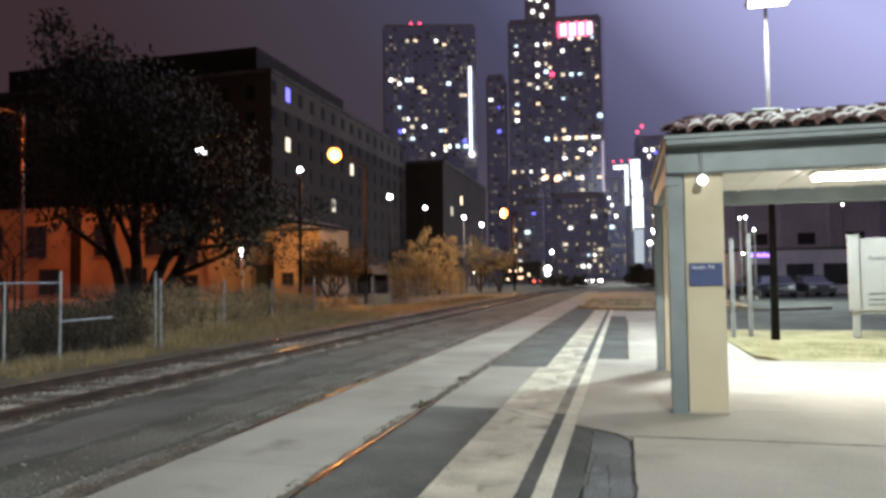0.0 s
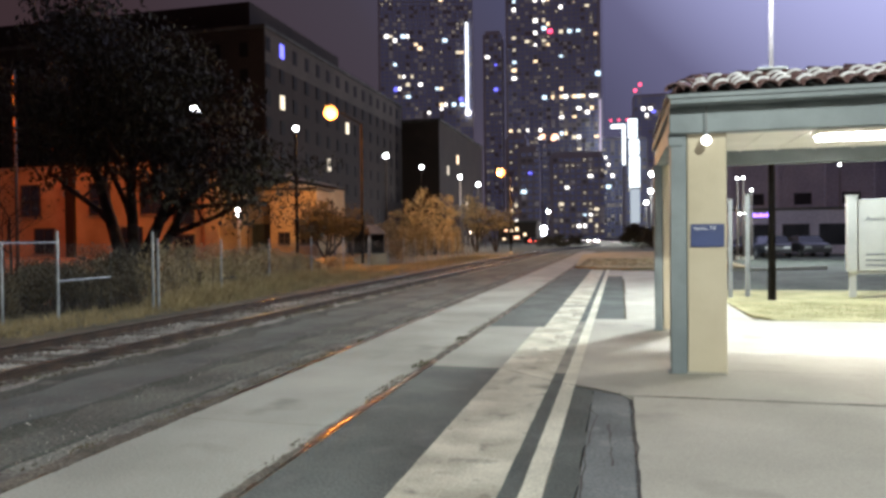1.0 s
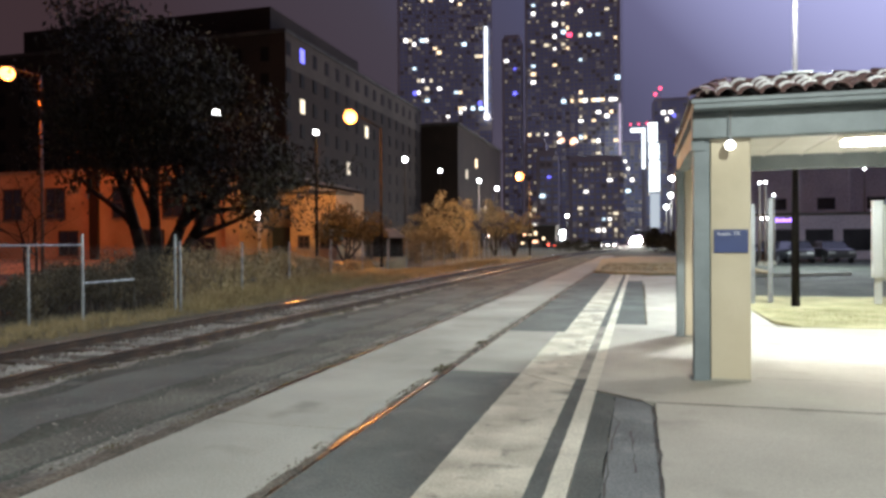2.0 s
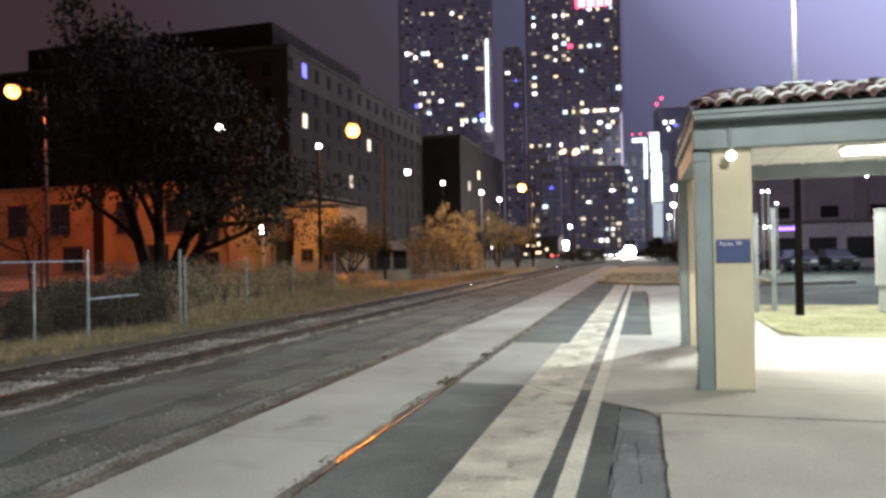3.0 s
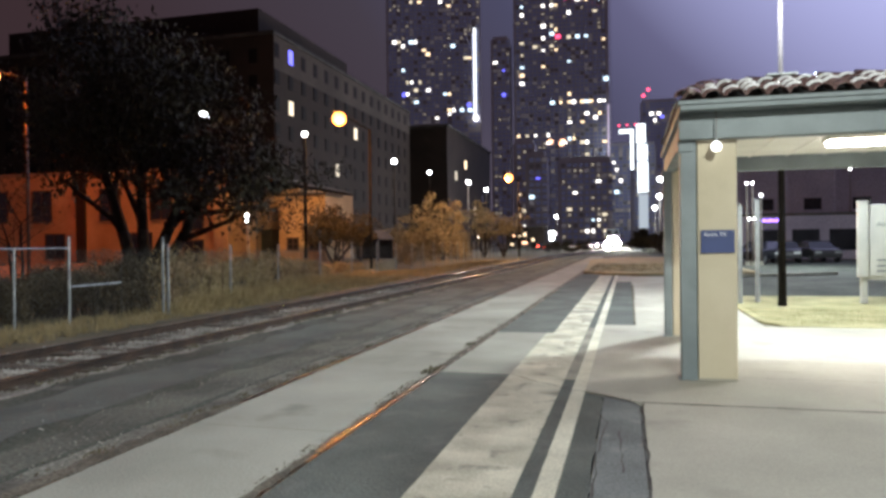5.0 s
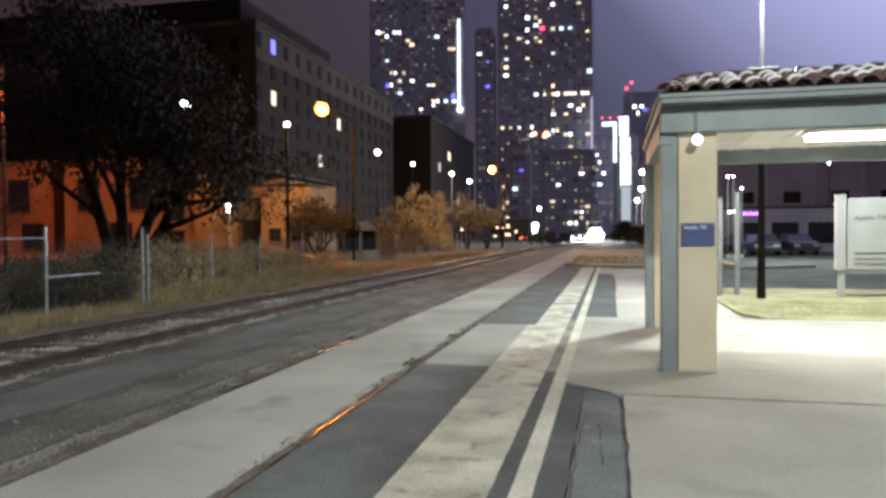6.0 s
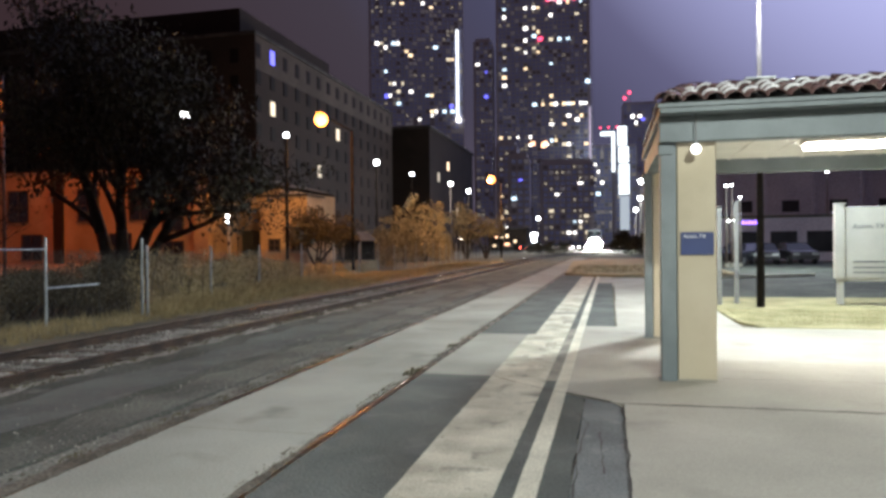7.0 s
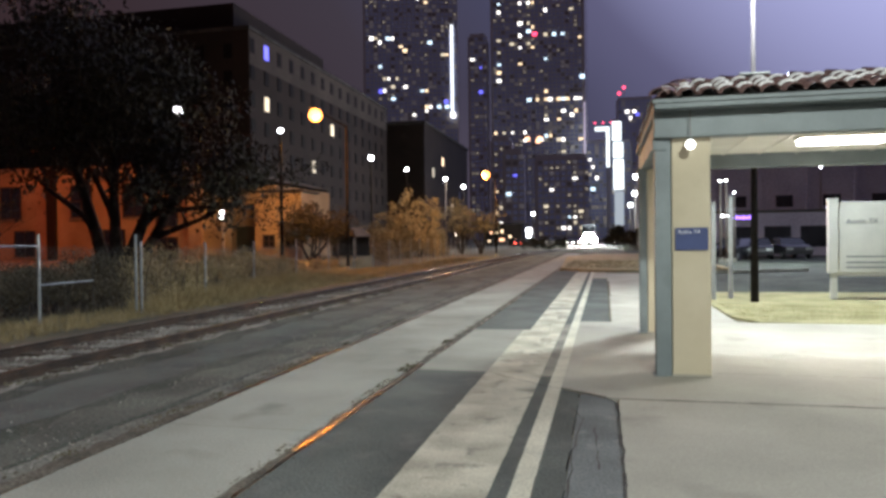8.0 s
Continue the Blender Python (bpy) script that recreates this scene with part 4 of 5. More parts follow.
tree((-20.3, 66.0, 0), "small tree with dry yellow-brown leaves", [(0.1, 0, 1), (-0.4, 0.1, 0.9), (0.4, -0.2, 0.9)], 2.9, 0.13, 2, LEAF_DRY, 40, 0.13, 0.65, 13)
tree((-17.8, 68.0, 0), "dry brown tree with an upright ragged crown", [(0.0, 0, 1), (-0.25, 0.1, 1), (0.3, -0.1, 1)], 3.6, 0.14, 2, LEAF_DRY, 42, 0.14, 0.7, 14)
tree((-15.6, 78.0, 0), "dry brown tree with a rounded crown", [(0.0, 0, 1), (-0.35, 0.1, 0.9), (0.35, -0.1, 0.9)], 3.2, 0.14, 2, LEAF_DRY, 42, 0.14, 0.75, 15)
tree((-13.4, 78.0, 0), "dry brown tree with a rounded crown", [(0.0, 0, 1), (-0.3, 0.1, 0.9), (0.3, -0.1, 0.9)], 3.0, 0.13, 2, LEAF_DRY, 36, 0.14, 0.75, 16)
tree((-15.7, 36.4, 0.4), "dark bushy evergreen beside the end wing of the buff building", [(0.0, 0, 1), (-0.45, 0.1, 0.8), (0.45, -0.1, 0.8), (0.1, 0.3, 0.9)], 1.9, 0.09, 2, LEAF_DARK, 120, 0.09, 0.62, 19)
for k, x in enumerate((2.3, 4.4)):
    tree((x, 108.0 + k, 0), "dark evergreen tree beside the bend of the track", [(0.0, 0, 1), (-0.5, 0.1, 0.6), (0.5, -0.1, 0.6)], 1.7, 0.14, 2, LEAF_DARK, 160, 0.16, 0.75, 17 + 30 * k)


def bush(place, sx, sy, h, leaf, count, seed, label, size=0.042):
    rg = random.Random(seed)
    t = thing("bush", label, "bush", pose(*place), "bushes")
    tw = Build()
    for _ in range(26):
        x, y = rg.uniform(-sx, sx), rg.uniform(-sy, sy)
        tw.tube((x, y, -0.03), (x + rg.uniform(-0.4, 0.4), y + rg.uniform(-0.4, 0.4), h * rg.uniform(0.5, 1.0)), 0.012, 0.004, 4)
    tagged(part("brushwood", tw, BARK, t), kind="stuff")
    c = Build()
    for _ in range(int(12 + sx * sy * 4)):
        p = Vector((rg.uniform(-sx, sx), rg.uniform(-sy, sy), h * rg.uniform(0.15, 0.85)))
        leaf_cloud(c, p, h * 0.3, count, size, rg)
    part("foliage", c, leaf, t)


for k, (x, y, h, leaf) in enumerate(((-11.6, 14.2, 1.5, LEAF_SCRUB), (-11.55, 16.6, 1.5, LEAF_VINE), (-12.0, 19.0, 1.45, LEAF_VINE), (-12.5, 21.6, 1.4, LEAF_VINE), (-13.05, 24.4, 1.2, LEAF_VINE), (-13.6, 27.2, 1.0, LEAF_VINE), (-14.1, 30.0, 0.8, LEAF_VINE), (-14.4, 32.6, 0.7, LEAF_VINE), (-14.5, 35.2, 0.65, LEAF_VINE), (-13.2, 12.0, 1.1, LEAF_SCRUB), (-13.6, 10.2, 1.05, LEAF_SCRUB), (-12.75, 13.5, 1.05, LEAF_SCRUB), (-13.7, 14.0, 1.1, LEAF_SCRUB), (-14.3, 15.8, 1.1, LEAF_SCRUB), (-14.7, 17.6, 1.1, LEAF_SCRUB))):
    bush((x, y, 0), 0.55, 1.35, h, leaf, 330, 40 + k, "ragged brown vine growing against the chain-link" if leaf is LEAF_VINE else "dark low scrub behind the fence")
for k, (x, y, h) in enumerate(((-17.0, 50.0, 1.5), (-18.2, 62.0, 3.0), (-17.6, 72.0, 3.0), (-20.0, 58.0, 2.2), (-17.4, 66.0, 2.6), (-10.4, 112.0, 1.9), (-8.3, 118.0, 1.8), (4.4, 92.0, 2.2))):
    bush((x, y, 0), 2.2, 1.5, h, LEAF_DRY if k < 5 else LEAF_DARK, 110, 60 + k, "dry brown scrub beside the fence" if k < 5 else "dark scrub beside the bend of the track", 0.12)


# ---- low buff building ----
def window_unit(parent, x, y, z0, w, h, lit=None):
    win = part("window", Build().box(x, y - 0.02, z0, x + w, y + 0.05, z0 + h), lit or DARK_GLASS, parent, "lit window" if lit else "dark window")
    fr = Build()
    for a in ((x - 0.09, z0 - 0.09, x + w + 0.09, z0), (x - 0.09, z0 + h, x + w + 0.09, z0 + h + 0.09), (x - 0.09, z0, x, z0 + h), (x + w, z0, x + w + 0.09, z0 + h), (x, z0 + h * 0.5 - 0.03, x + w, z0 + h * 0.5 + 0.03), (x + w * 0.5 - 0.025, z0, x + w * 0.5 + 0.025, z0 + h)):
        fr.box(a[0], y - 0.06, a[1], a[2], y - 0.021, a[3])
    part("frame", fr, FRAME_DARK, win)
    part("sill", Build().box(x - 0.14, y - 0.14, z0 - 0.16, x + w + 0.14, y - 0.001, z0 - 0.091), CONCRETE_GREY, win)


low = thing("low_building", "two-storey buff stucco building lit orange by street lamps", "building")
part("wall", Build().box(-62, 38, -0.03, -24.05, 50, 6.25), WALL_BUFF, low, "long buff stucco wing")
part("wall", Build().box(-24.0, 37.6, -0.03, -23.05, 50, 5.35), WALL_BUFF, low, "projecting buff pier")
part("wall", Build().box(-23.0, 41.0, -0.03, -20.05, 50, 5.2), WALL_BUFF, low, "recessed bay")
part("wall", Build().box(-20.0, 38.2, -0.03, -17.05, 40.6, 4.5), WALL_BUFF, low, "buff end wing")
part("parapet", Build().box(-62.1, 37.85, 6.25, -24.0, 50.1, 6.42), CONCRETE_GREY, low)
part("parapet", Build().add([(-24.2, 37.4, 5.35), (-19.9, 37.4, 5.35), (-19.9, 50, 5.35), (-24.2, 50, 5.35), (-24.2, 37.4, 5.55), (-22.2, 37.4, 6.0), (-19.9, 37.4, 5.4), (-24.2, 50, 5.55), (-22.2, 50, 6.0), (-19.9, 50, 5.4)], [(0, 1, 6, 5, 4), (4, 5, 8, 7), (5, 6, 9, 8), (3, 7, 8, 9, 2), (0, 4, 7, 3), (1, 2, 9, 6)]), ROOF_DARK, low, "low-pitched dark gable roof")
part("parapet", Build().box(-20.05, 38.0, 4.5, -16.95, 40.7, 4.62), ROOF_DARK, low)
part("pilaster", Build().box(-34.0, 37.75, -0.03, -33.4, 37.998, 6.24), WALL_BROWN, low, "dark downpipe pilaster")
part("garage_door", Build().box(-22.7, 40.92, 0, -20.4, 40.998, 2.6), DOOR_GREEN, low, "dull green roller door")
for x, z, w, h in ((-32.3, 3.3, 1.4, 1.9), (-30.0, 0.9, 1.4, 1.5), (-28.6, 3.3, 1.4, 1.9), (-26.3, 2.6, 1.3, 1.7), (-26.3, 0.7, 1.3, 1.2), (-37.5, 3.3, 1.4, 1.9), (-41.0, 3.3, 1.4, 1.9), (-36.5, 0.9, 1.4, 1.5)):
    window_unit(low, x, 38.0, z, w, h)
for x, z, w, h in ((-19.4, 1.35, 0.6, 0.6), (-18.0, 1.35, 0.6, 0.6)):
    window_unit(low, x, 38.2, z, w, h)
canopy_shed = thing("carport", "dark flat-roofed carport beside the buff building", "carport")
part("roof", Build().add([(-16.5, 38.3, 1.95), (-13.75, 38.3, 1.85), (-13.75, 41.2, 1.85), (-16.5, 41.2, 1.95), (-16.3, 38.5, 2.5), (-14.3, 38.5, 2.4), (-14.3, 41, 2.4), (-16.3, 41, 2.5)], [(0, 1, 5, 4), (1, 2, 6, 5), (2, 3, 7, 6), (3, 0, 4, 7), (4, 5, 6, 7), (3, 2, 1, 0)]), ROOF_DARK, canopy_shed, bevel=0.03)
part("back_wall", Build().box(-16.28, 41.0, 0.6, -13.9, 41.1, 1.90), ROOF_DARK, canopy_shed)
for x in (-16.1, -15.0, -13.95):
    part("post", Build().box(x - 0.05, 38.5, 0.6, x + 0.05, 38.6, 1.90), POLE_DARK, canopy_shed)
solid("yard_bank", Build().add([(-62, 30.5, -0.03), (-24, 30.5, -0.03), (-14.9, 34.2, -0.03), (-13.8, 41.5, -0.03), (-62, 41.5, -0.03), (-62, 33.0, 0.5), (-24, 33.0, 0.5), (-15.2, 35.4, 0.5), (-13.8, 41.5, 0.72), (-62, 41.5, 0.72)], [(0, 1, 6, 5), (1, 2, 7, 6), (2, 3, 8, 7), (3, 4, 9, 8), (4, 0, 5, 9), (5, 6, 7, 8, 9)]), LAWN_FAR, "low bank of dry sandy earth before the buff building", "bank")
solid("lot", Build().box(-60, 26, -0.029, -13.0, 37.4, -0.006), ASPHALT, "asphalt yard before the buff building", "yard")

# ---- mid-rise block ----
block = thing("apartment_block", "large dark mid-rise block, almost unlit, behind the oak", "building")
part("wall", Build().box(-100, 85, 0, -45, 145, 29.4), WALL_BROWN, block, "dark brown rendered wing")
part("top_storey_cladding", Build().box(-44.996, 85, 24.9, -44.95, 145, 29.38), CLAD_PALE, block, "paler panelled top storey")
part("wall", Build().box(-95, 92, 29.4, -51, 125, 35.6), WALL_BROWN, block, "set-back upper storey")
part("parapet", Build().box(-100.2, 84.8, 29.4, -44.8, 145.2, 29.9), ROOF_DARK, block)
lit = {(1, 7): WIN_BLUE, (1, 5): WIN_SOFT, (7, 5): WIN_SOFT, (5, 3): WIN_DIM}
pane_side = Build().box(-0.05, -0.6, 0, 0.05, 0.6, 1.9).mesh("window", DULL_GLASS)
for c in range(15):
    for r in range(8):
        y, z = 85.8 + 4.0 * c, 2.0 + 3.5 * r
        m = lit.get((c, r))
        part("window", Build().box(-0.05, -0.6, 0, 0.05, 0.6, 1.9).mesh("window", m) if m else pane_side, None, block, at=pose(-44.94, y, z))
pane_front = Build().box(-0.6, -0.05, 0, 0.6, 0.05, 1.9).mesh("window", DULL_GLASS)
for c in range(12):
    for r in range(8):
        part("window", pane_front, None, block, at=pose(-48 - 4.0 * c, 84.98, 1.3 + 3.5 * r))
annex = thing("apartment_block", "lower dark block with a few lit windows beyond the first", "building")
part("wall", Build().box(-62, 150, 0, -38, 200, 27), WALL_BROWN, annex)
part("roof", Build().box(-62.3, 149.7, 27, -37.7, 200.3, 27.6), ROOF_DARK, annex)
for c, r, m in ((1, 4, WIN_DIM), (3, 5, WIN_WARM), (5, 2, WIN_DIM), (7, 3, DARK_GLASS)):
    part("window", Build().box(-0.05, -0.8, 0, 0.05, 0.8, 2.0), m, annex, at=pose(-37.98, 153 + 5 * c, 2 + 3.5 * r))


# ---- city towers ----
def tower(label, left, right, top, rows_from, lit_cells, kinds, depth=35.0, bay=3.63, floor=3.48, seed=1, extra=0.03, z_low=0):
    """A tower whose front runs from left to right; cells are (bay, floor counted down from rows_from)."""
    a, b = Vector((*left, 0)), Vector((*right, 0))
    w = (b - a).length
    t = thing("tower", label, "skyscraper", pose(a.x, a.y, 0, 0, 0, math.degrees(math.atan2(b.y - a.y, b.x - a.x))), "city towers")
    part("shaft", Build().box(0, 0, 0, w, depth, top), TOWER_WALL, t, "clad shaft, base colour lightened for haze")
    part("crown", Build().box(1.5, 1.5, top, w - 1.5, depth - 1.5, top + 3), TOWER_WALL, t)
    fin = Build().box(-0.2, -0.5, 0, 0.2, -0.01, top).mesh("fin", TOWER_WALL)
    for k in range(int(w / (2 * bay)) + 1):
        part("fin", fin, None, t, at=pose(2 * bay * k + bay * 0.5, 0, 0))
    rg = random.Random(seed)
    glass, faint = Build(), (Build(), Build())
    cells = set(lit_cells)
    nb, nf = int(w / bay), int(top / floor)
    shapes = {}
    for c in range(nb + 1):
        x = c * bay
        if x < 0.6 or x > w - 1.0:
            continue
        for r in range(-20, nf + 5):
            z = rows_from - floor * r
            if z < z_low + 1 or z > top - 2:
                continue
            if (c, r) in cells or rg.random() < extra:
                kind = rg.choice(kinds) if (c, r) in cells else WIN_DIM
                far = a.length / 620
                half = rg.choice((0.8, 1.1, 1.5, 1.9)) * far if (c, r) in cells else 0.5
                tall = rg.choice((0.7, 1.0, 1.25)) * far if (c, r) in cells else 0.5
                key = (kind.name, half, tall)
                if key not in shapes:
                    shapes[key] = Build().box(-half, -0.3, -tall, half, -0.02, tall).mesh("window", kind)
                part("window", shapes[key], None, t, at=pose(x, -0.1, z))
            else:
                # Most unlit panes get the added glow that stands in for haze.
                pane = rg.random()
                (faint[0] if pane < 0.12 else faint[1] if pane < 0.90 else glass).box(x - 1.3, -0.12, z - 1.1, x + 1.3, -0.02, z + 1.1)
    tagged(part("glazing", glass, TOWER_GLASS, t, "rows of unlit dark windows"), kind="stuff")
    for b, m in zip(faint, (HAZE_GLOW_PALE, HAZE_GLOW_BLUE)):
        tagged(part("haze_glow_glazing", b, m, t, "unlit windows given a faint glow in place of haze"), kind="stuff")
    return t


KINDS = [WIN_WARM, WIN_WHITE, WIN_WHITE, WIN_WHITE, WIN_COOL, WIN_WARM, WIN_SOFT, WIN_SOFT]
LIT_WEST = [(6, 1), (8, 1), (2, 11), (3, 11), (6, 11), (7, 11), (4, 12), (9, 13), (10, 14), (16, 12), (19, 15), (20, 15), (4, 18), (5, 21), (6, 21), (8, 21), (10, 23), (7, 23), (5, 24), (7, 26), (14, 24), (15, 24), (15, 28), (16, 28), (18, 28), (12, 30), (15, 29), (20, 28), (13, 1), (15, 2)]
LIT_HIGH = [(2, 2), (2, 4), (7, 2), (9, 2), (10, 2), (13, 4), (15, 1), (17, 1), (20, 1), (19, 4), (7, 7), (9, 7), (10, 8), (9, 9), (7, 10), (2, 11), (5, 12), (13, 10), (15, 10), (17, 10), (21, 11), (2, 14), (7, 13), (9, 12), (10, 13), (2, 17), (7, 17), (13, 16), (2, 19), (2, 21)]
LIT_LOW = [(13, 24), (9, 26), (11, 26), (13, 26), (14, 26), (16, 26), (17, 26), (18, 26), (20, 26), (21, 26), (17, 29), (13, 30), (13, 31), (16, 31), (19, 30), (20, 29), (1, 34), (3, 34), (5, 34), (8, 34), (8, 36), (11, 36), (13, 35), (3, 36), (16, 36), (17, 36), (21, 36), (2, 40), (17, 39), (19, 41), (14, 35), (12, 36)]
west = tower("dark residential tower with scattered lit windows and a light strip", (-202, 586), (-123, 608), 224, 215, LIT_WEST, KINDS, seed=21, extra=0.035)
for k in range(21):
    part("light_strip", Build().box(76.0, -1.2, 112 + 3.67 * k, 77.6, -0.6, 114.7 + 3.67 * k), STRIP_WHITE, west, "white light strip" if k == 0 else "")
part("strip_foot", Build().ball((77.5, -1.2, 110), 2.2), WIN_WHITE, west)
for x in (25, 33):
    part("beacon", Build().ball((x, 4, 228), 1.6), WIN_RED, west, "red roof beacon")
for x, z, m in ((71.5, 122, WIN_BLUE), (15, 131, WIN_BLUE)):
    part("window", Build().box(x - 1.5, -0.5, z - 1.5, x + 1.5, -0.05, z + 1.5), m, west)
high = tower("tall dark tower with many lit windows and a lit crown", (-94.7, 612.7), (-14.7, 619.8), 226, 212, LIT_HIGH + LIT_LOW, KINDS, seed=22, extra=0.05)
part("crown_light", Build().box(44, -0.8, 211, 73, -0.3, 222), glow("crown_light_pink", (1.0, 0.62, 0.72), 1.3), high, "pinkish white lit crown band")
for x in (43.5, 51, 59, 66):
    part("crown_red", Build().box(x, -1.0, 210, x + 2.2, -0.81, 223), WIN_RED, high, "red crown light")
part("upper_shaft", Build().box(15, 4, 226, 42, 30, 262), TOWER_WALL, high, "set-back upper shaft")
for x, z in ((20, 248), (27, 246), (34, 240), (22, 236), (30, 232)):
    part("window", Build().box(x - 1.2, 3.6, z - 1.5, x + 1.2, 3.98, z + 1.5), WIN_WHITE, high)
for x, z, m in ((38, 178, WIN_RED), (40, 86, WIN_ORANGE), (41.5, 88, WIN_ORANGE), (31, 88, WIN_ORANGE), (78, 140, WIN_COOL)):
    part("window", Build().box(x - 1.8, -0.5, z - 1.6, x + 1.8, -0.2, z + 1.6), m, high)
part("corner_strip", Build().box(79.2, -0.9, 40, 80.2, -0.3, 118), glow("dim_corner_strip", (0.85, 0.75, 0.95), 0.45), high, "dim vertical corner strip")
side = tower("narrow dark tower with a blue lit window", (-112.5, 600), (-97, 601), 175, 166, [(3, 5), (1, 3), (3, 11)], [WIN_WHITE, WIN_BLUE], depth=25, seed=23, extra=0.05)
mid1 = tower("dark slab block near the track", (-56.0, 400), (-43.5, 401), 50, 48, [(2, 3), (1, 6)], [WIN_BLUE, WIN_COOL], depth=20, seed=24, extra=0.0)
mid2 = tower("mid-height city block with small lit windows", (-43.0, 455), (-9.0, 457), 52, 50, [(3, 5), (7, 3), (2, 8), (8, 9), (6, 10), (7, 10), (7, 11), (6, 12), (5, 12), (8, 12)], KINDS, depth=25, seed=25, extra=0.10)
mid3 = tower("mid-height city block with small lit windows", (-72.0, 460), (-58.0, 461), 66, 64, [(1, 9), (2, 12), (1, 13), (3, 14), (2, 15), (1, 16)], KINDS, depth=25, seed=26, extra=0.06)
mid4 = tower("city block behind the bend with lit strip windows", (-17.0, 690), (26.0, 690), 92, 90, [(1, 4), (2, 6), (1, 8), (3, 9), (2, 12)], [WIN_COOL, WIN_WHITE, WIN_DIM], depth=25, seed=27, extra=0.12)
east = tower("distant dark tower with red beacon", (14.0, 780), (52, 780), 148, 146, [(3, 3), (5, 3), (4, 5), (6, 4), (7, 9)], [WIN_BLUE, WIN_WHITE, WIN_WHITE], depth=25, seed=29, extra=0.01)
for x, z in ((3, 156), (8, 162)):
    part("beacon", Build().ball((x, 4, z), 1.7), WIN_RED, east, "red roof beacon")
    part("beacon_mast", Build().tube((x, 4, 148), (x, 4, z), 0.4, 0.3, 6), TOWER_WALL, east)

shaft = thing("lit_stair_tower", "tall glass shaft glowing white in three stacked stages", "tower", pose(8.4, 600, 0, 0, 0, 0))
for x0, x1, z0, z1, m in ((-1.0, 6.0, 82, 97, PANEL_WHITE), (-0.4, 7.4, 68, 80, PANEL_WHITE), (-0.2, 7.8, 40, 66, PANEL_WHITE), (0.4, 7.8, 12, 39.8, PANEL_DIM)):
    stage = part("stage", Build().box(x0, 0, z0, x1, 10, z1), m, shaft, "glowing glazed stage", bevel=0.5)
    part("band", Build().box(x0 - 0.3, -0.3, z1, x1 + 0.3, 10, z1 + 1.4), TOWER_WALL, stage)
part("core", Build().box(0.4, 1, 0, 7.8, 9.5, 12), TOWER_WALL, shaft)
crane = thing("lit_gantry", "white lit angular gantry frame beside the glass shaft", "gantry", pose(-6.5, 600, 0))
part("arm", Build().box(0, 0, 90, 11.5, 1.5, 93), PANEL_WHITE, crane)
part("leg", Build().box(9.0, 0, 60, 11.5, 1.5, 90), PANEL_WHITE, crane)
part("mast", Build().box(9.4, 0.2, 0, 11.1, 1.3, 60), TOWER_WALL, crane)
for x in (0, 6.5, 13):
    part("beacon", Build().ball((x, 0, 96.5), 0.8), WIN_RED, crane)

# shop behind the car park
shop = thing("shop_building", "low dark shop with a purple neon sign", "building")
part("wall", Build().box(9.0, 62, 0, 24, 70, 3.5), SHOP_WALL, shop)
part("roof", Build().box(8.8, 61.8, 3.5, 24.2, 70.2, 3.7), ROOF_DARK, shop)
for k in range(5):
    part("window", Build().box(10.0 + 2.7 * k, 61.93, 0.7, 12.0 + 2.7 * k, 61.998, 2.4), DARK_GLASS, shop)
# Added building that hides the bright low sky under the shelter beam.
backdrop_block = thing("backdrop_block", "added blue-grey block screening the low sky behind the car park", "building")
part("wall", Build().box(13.5, 106, 0, 75, 124, 11.4), BACKDROP_WALL, backdrop_block)
part("roof", Build().box(13.2, 105.7, 11.4, 75.3, 124.3, 11.8), ROOF_DARK, backdrop_block)
for k in range(10):
    part("pier", Build().box(15.0 + 6.0 * k, 105.75, 0, 15.5 + 6.0 * k, 105.998, 11.39), BACKDROP_WALL, backdrop_block)
    part("window", Build().box(17.2 + 6.0 * k, 105.93, 5.6, 19.4 + 6.0 * k, 105.997, 7.2), DARK_GLASS, backdrop_block)
neon = thing("neon_sign", "purple neon sign strip on the shop front", "sign", pose(10.0, 61.9, 3.0))
part("backing", Build().box(0, -0.06, -0.06, 1.75, 0, 0.36), POLE_DARK, neon)
for k in range(7):
    part("neon_bar", Build().box(0.05 + 0.24 * k, -0.1, 0.0, 0.22 + 0.24 * k, -0.061, 0.28 - 0.06 * (k % 2)), NEON_PURPLE, neon)


far_shop = thing("far_shop", "small far shopfront with warm lit windows beyond the crossing", "building")
part("wall", Build().box(-29, 172, 0, -19.5, 180, 5.2), WALL_BROWN, far_shop)
part("roof", Build().box(-29.3, 171.6, 5.2, -19.2, 180.3, 5.5), ROOF_DARK, far_shop)
for x, z, w, h, m in ((-27.2, 3.0, 0.7, 0.6, WIN_ORANGE), (-26.0, 2.9, 1.0, 0.7, WIN_WARM), (-24.6, 3.1, 0.9, 1.2, WIN_WARM), (-24.9, 1.2, 1.6, 0.8, WIN_ORANGE), (-22.6, 1.9, 0.8, 0.9, WIN_WARM), (-21.2, 0.9, 0.9, 0.8, WIN_ORANGE), (-27.8, 0.9, 1.0, 0.7, WIN_WARM)):
    part("window", Build().box(x, 171.9, z, x + 0.7 * w, 171.99, z + 0.7 * h), m, far_shop)
for x, y, z in ((-24.2, 116.0, 2.5), (-22.4, 116.4, 2.55)):
    street_lamp((x, y, z), "low yard lamp with a small warm white lens", GLOW_YARD, 0.34, pole=POLE_DARK)


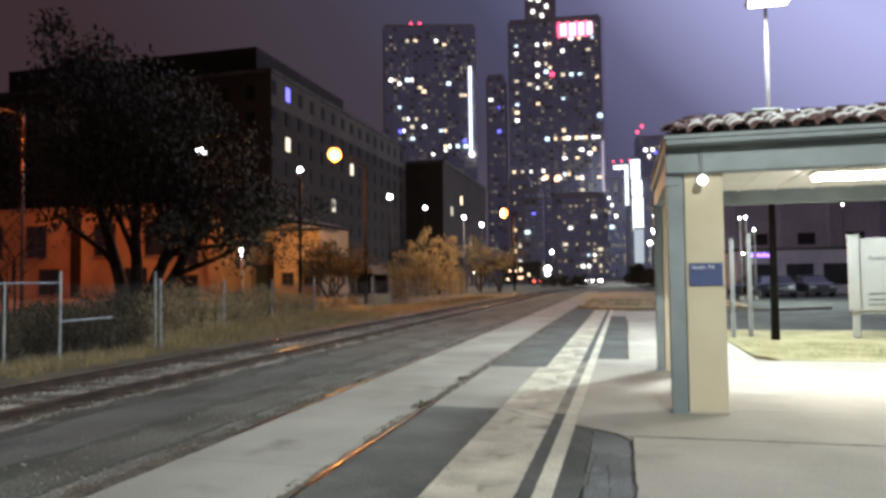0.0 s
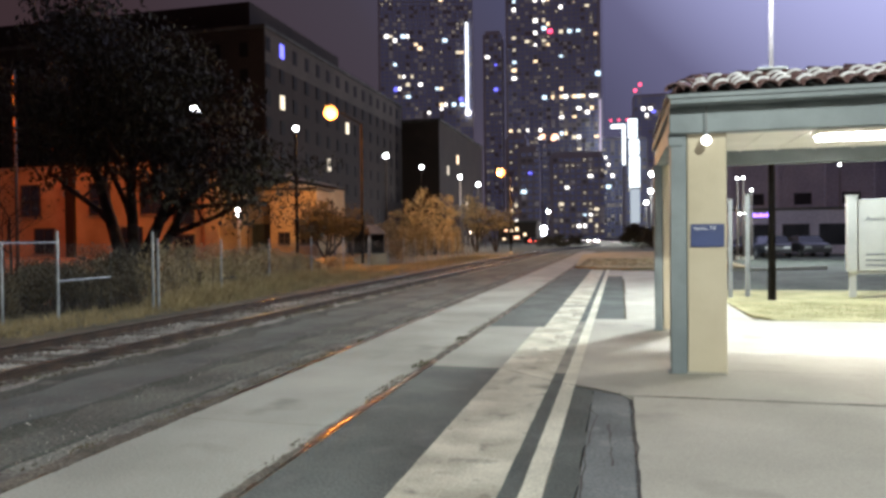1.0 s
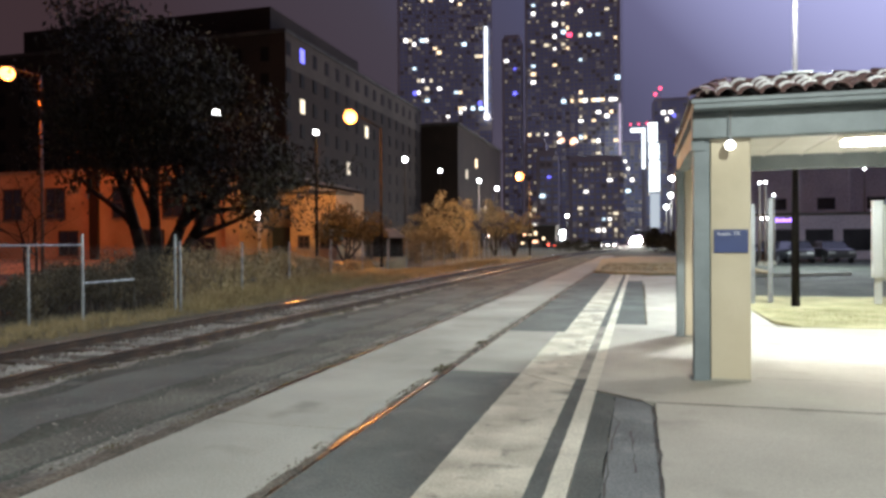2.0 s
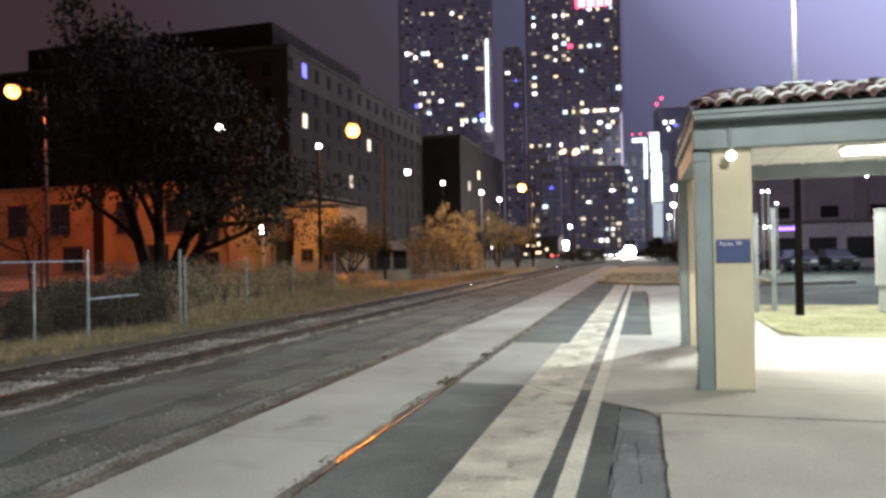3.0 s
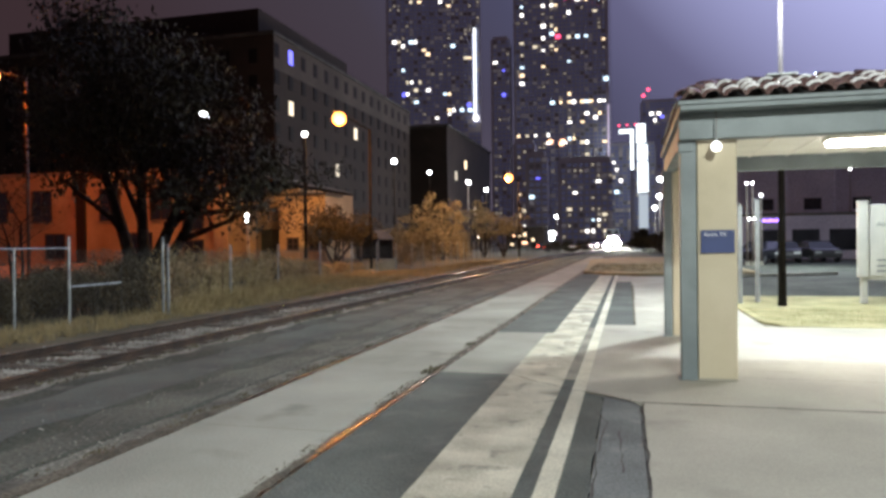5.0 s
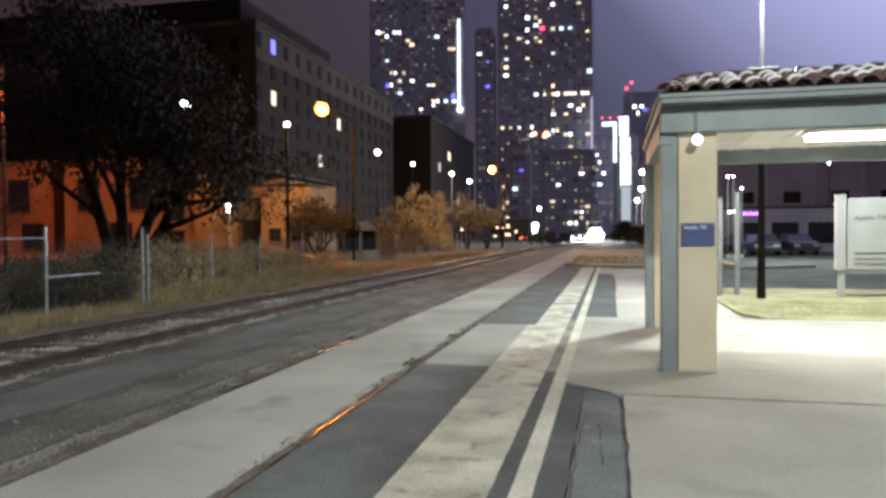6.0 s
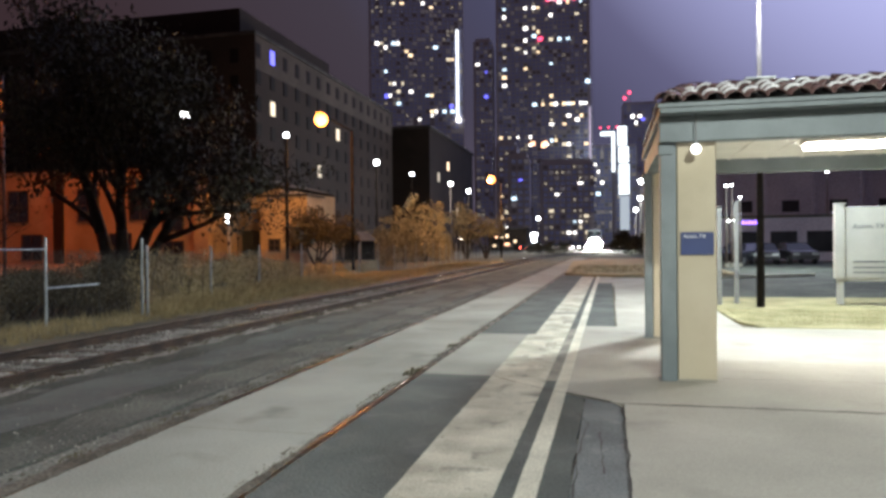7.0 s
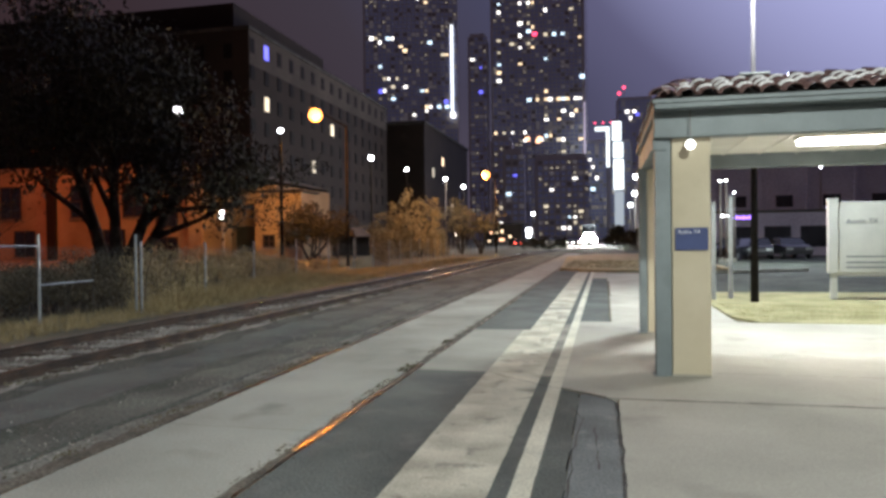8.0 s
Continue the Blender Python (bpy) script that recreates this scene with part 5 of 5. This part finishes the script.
# ---- vehicles ----
def car(place, turn, paint, label, lights=None, tail=None):
    c = thing("car", label, "car", pose(*place, 0, 0, turn), "cars")
    prof = [(-2.2, 0.30), (2.2, 0.30), (2.25, 0.62), (2.1, 0.86), (1.1, 0.98), (-1.9, 1.0), (-2.25, 0.9)]
    n = len(prof)
    v = [(s * 0.9, y, z) for s in (-1, 1) for y, z in prof]
    part("body", Build().add(v, [tuple(range(n)), tuple(range(n, 2 * n))[::-1]] + [(i, n + i, n + (i + 1) % n, (i + 1) % n) for i in range(n)]), paint, c, bevel=0.06)
    cab = [(-1.75, 1.0), (1.0, 0.985), (0.35, 1.42), (-1.2, 1.45)]
    v = [(s * (0.84 if k < 2 else 0.68), y, z) for s in (-1, 1) for k, (y, z) in enumerate(cab)]
    part("cabin_glass", Build().add(v, [(0, 1, 2, 3), (7, 6, 5, 4), (0, 4, 5, 1), (1, 5, 6, 2), (2, 6, 7, 3), (3, 7, 4, 0)]), DARK_GLASS, c, "dark glass cabin")
    part("roof", Build().box(-0.66, -1.18, 1.44, 0.66, 0.33, 1.48), paint, c, bevel=0.02)
    for sx in (-0.82, 0.82):
        for y in (-1.4, 1.4):
            wheel = part("wheel", Build().tube((sx - 0.1, y, 0.32), (sx + 0.1, y, 0.32), 0.32, seg=16), BLACK_RUBBER, c)
            part("rim", Build().tube((sx - 0.106, y, 0.32), (sx + 0.106, y, 0.32), 0.2, seg=12), GALV, wheel)
    for sx in (-0.62, 0.62):
        part("headlight", Build().box(sx - 0.2, 2.14, 0.62, sx + 0.2, 2.235, 0.78), lights or GALV, c)
        part("tail_light", Build().box(sx - 0.2, -2.28, 0.72, sx + 0.2, -2.22, 0.88), tail or DARK_GLASS, c)


car((8.6, 52.0, 0), 150, CAR_DARK, "dark parked car in the car park", None, CAR_TAIL)
car((10.6, 54.0, 0), 172, CAR_SILVER, "dull dark-silver parked car in the car park")
car((12.9, 55.0, 0), 184, CAR_SILVER, "dull dark-silver parked car in the car park")
car((6.4, 57.0, 0), 178, CAR_DARK, "dark parked car in the car park")
for x, y, turn, lamp in ((-11.0, 152, 175, 1), (-8.6, 149, 172, 0), (-7.0, 156, 178, 1), (-5.6, 160, 174, 1), (2.4, 128, 176, 1), (-16.5, 140, 5, 0)):
    car((x, y, 0), turn, CAR_DARK, "dark car with lights on at the far crossing", CAR_LIGHT if lamp else None, CAR_TAIL)
solid("cross_road", Build().box(-60, 144, -0.029, 40, 164, -0.006), ASPHALT, "far cross street with waiting cars", "road")

# ---- locomotive ----
loco = thing("locomotive", "dark grey diesel locomotive with blazing headlights on the main track", "locomotive")
part("body", Build().box(-1.5, 3.2, 1.3, 1.5, 18.5, 4.5), LOCO_GREY, loco, "dark grey hood", bevel=0.5)
part("cab", Build().box(-1.52, 1.2, 1.3, 1.52, 3.18, 4.55), LOCO_GREY, loco, bevel=0.5)
part("nose", Build().add([(-1.3, 0, 1.3), (1.3, 0, 1.3), (1.3, 1.19, 1.3), (-1.3, 1.19, 1.3), (-1.15, 0.25, 3.0), (1.15, 0.25, 3.0), (1.3, 1.19, 3.2), (-1.3, 1.19, 3.2)], [(0, 1, 5, 4), (1, 2, 6, 5), (2, 3, 7, 6), (3, 0, 4, 7), (4, 5, 6, 7), (3, 2, 1, 0)]), LOCO_GREY, loco, "sloped nose", bevel=0.25)
part("frame", Build().box(-1.5, -0.1, 1.0, 1.5, 18.8, 1.28), LOCO_DARK, loco)
part("pilot", Build().box(-1.4, -0.35, 0.25, 1.4, -0.12, 1.28), LOCO_DARK, loco, "black pilot plate")
part("coupler", Build().box(-0.18, -0.9, 0.65, 0.18, -0.36, 0.95), LOCO_DARK, loco)
for x in (-0.8, 0.8):
    part("windshield", Build().box(x - 0.5, 1.14, 3.35, x + 0.5, 1.198, 4.1), DARK_GLASS, loco)
for x in (-0.40, 0.40):
    part("headlight", Build().tube((x, 0.9, 1.98), (x, -0.05, 1.98), 0.50, 0.58, 20), HEADLIGHT, loco, "blazing white headlight")
for x in (-1.05, 1.05):
    part("ditch_light", Build().tube((x, -0.36, 1.30), (x, -0.5, 1.30), 0.38, 0.44, 16), HEADLIGHT, loco, "blazing ditch light")
for y in (3.2, 14.6):
    truck = part("truck", Build().box(-1.2, y - 1.6, 0.35, 1.2, y + 1.6, 0.98), LOCO_DARK, loco)
    for dy in (-1.1, 1.1):
        part("axle_wheels", Build().tube((-0.82, y + dy, 0.66), (0.82, y + dy, 0.66), 0.46, seg=14), LOCO_DARK, truck)


def motions():
    rows = []
    for t, y in ((0, 230), (1.0, 212), (2.0, 196.5), (2.8, 186), (4.0, 173.5), (5.3, 163), (6.5, 156), (8.0, 149.5)):
        heading = math.degrees(math.atan2(track_x(y + 8) - track_x(y), 8))
        rows.append((t, pose(track_x(y), y, -0.085, 0, 0, -heading)))
    walk(loco, rows)


motions()
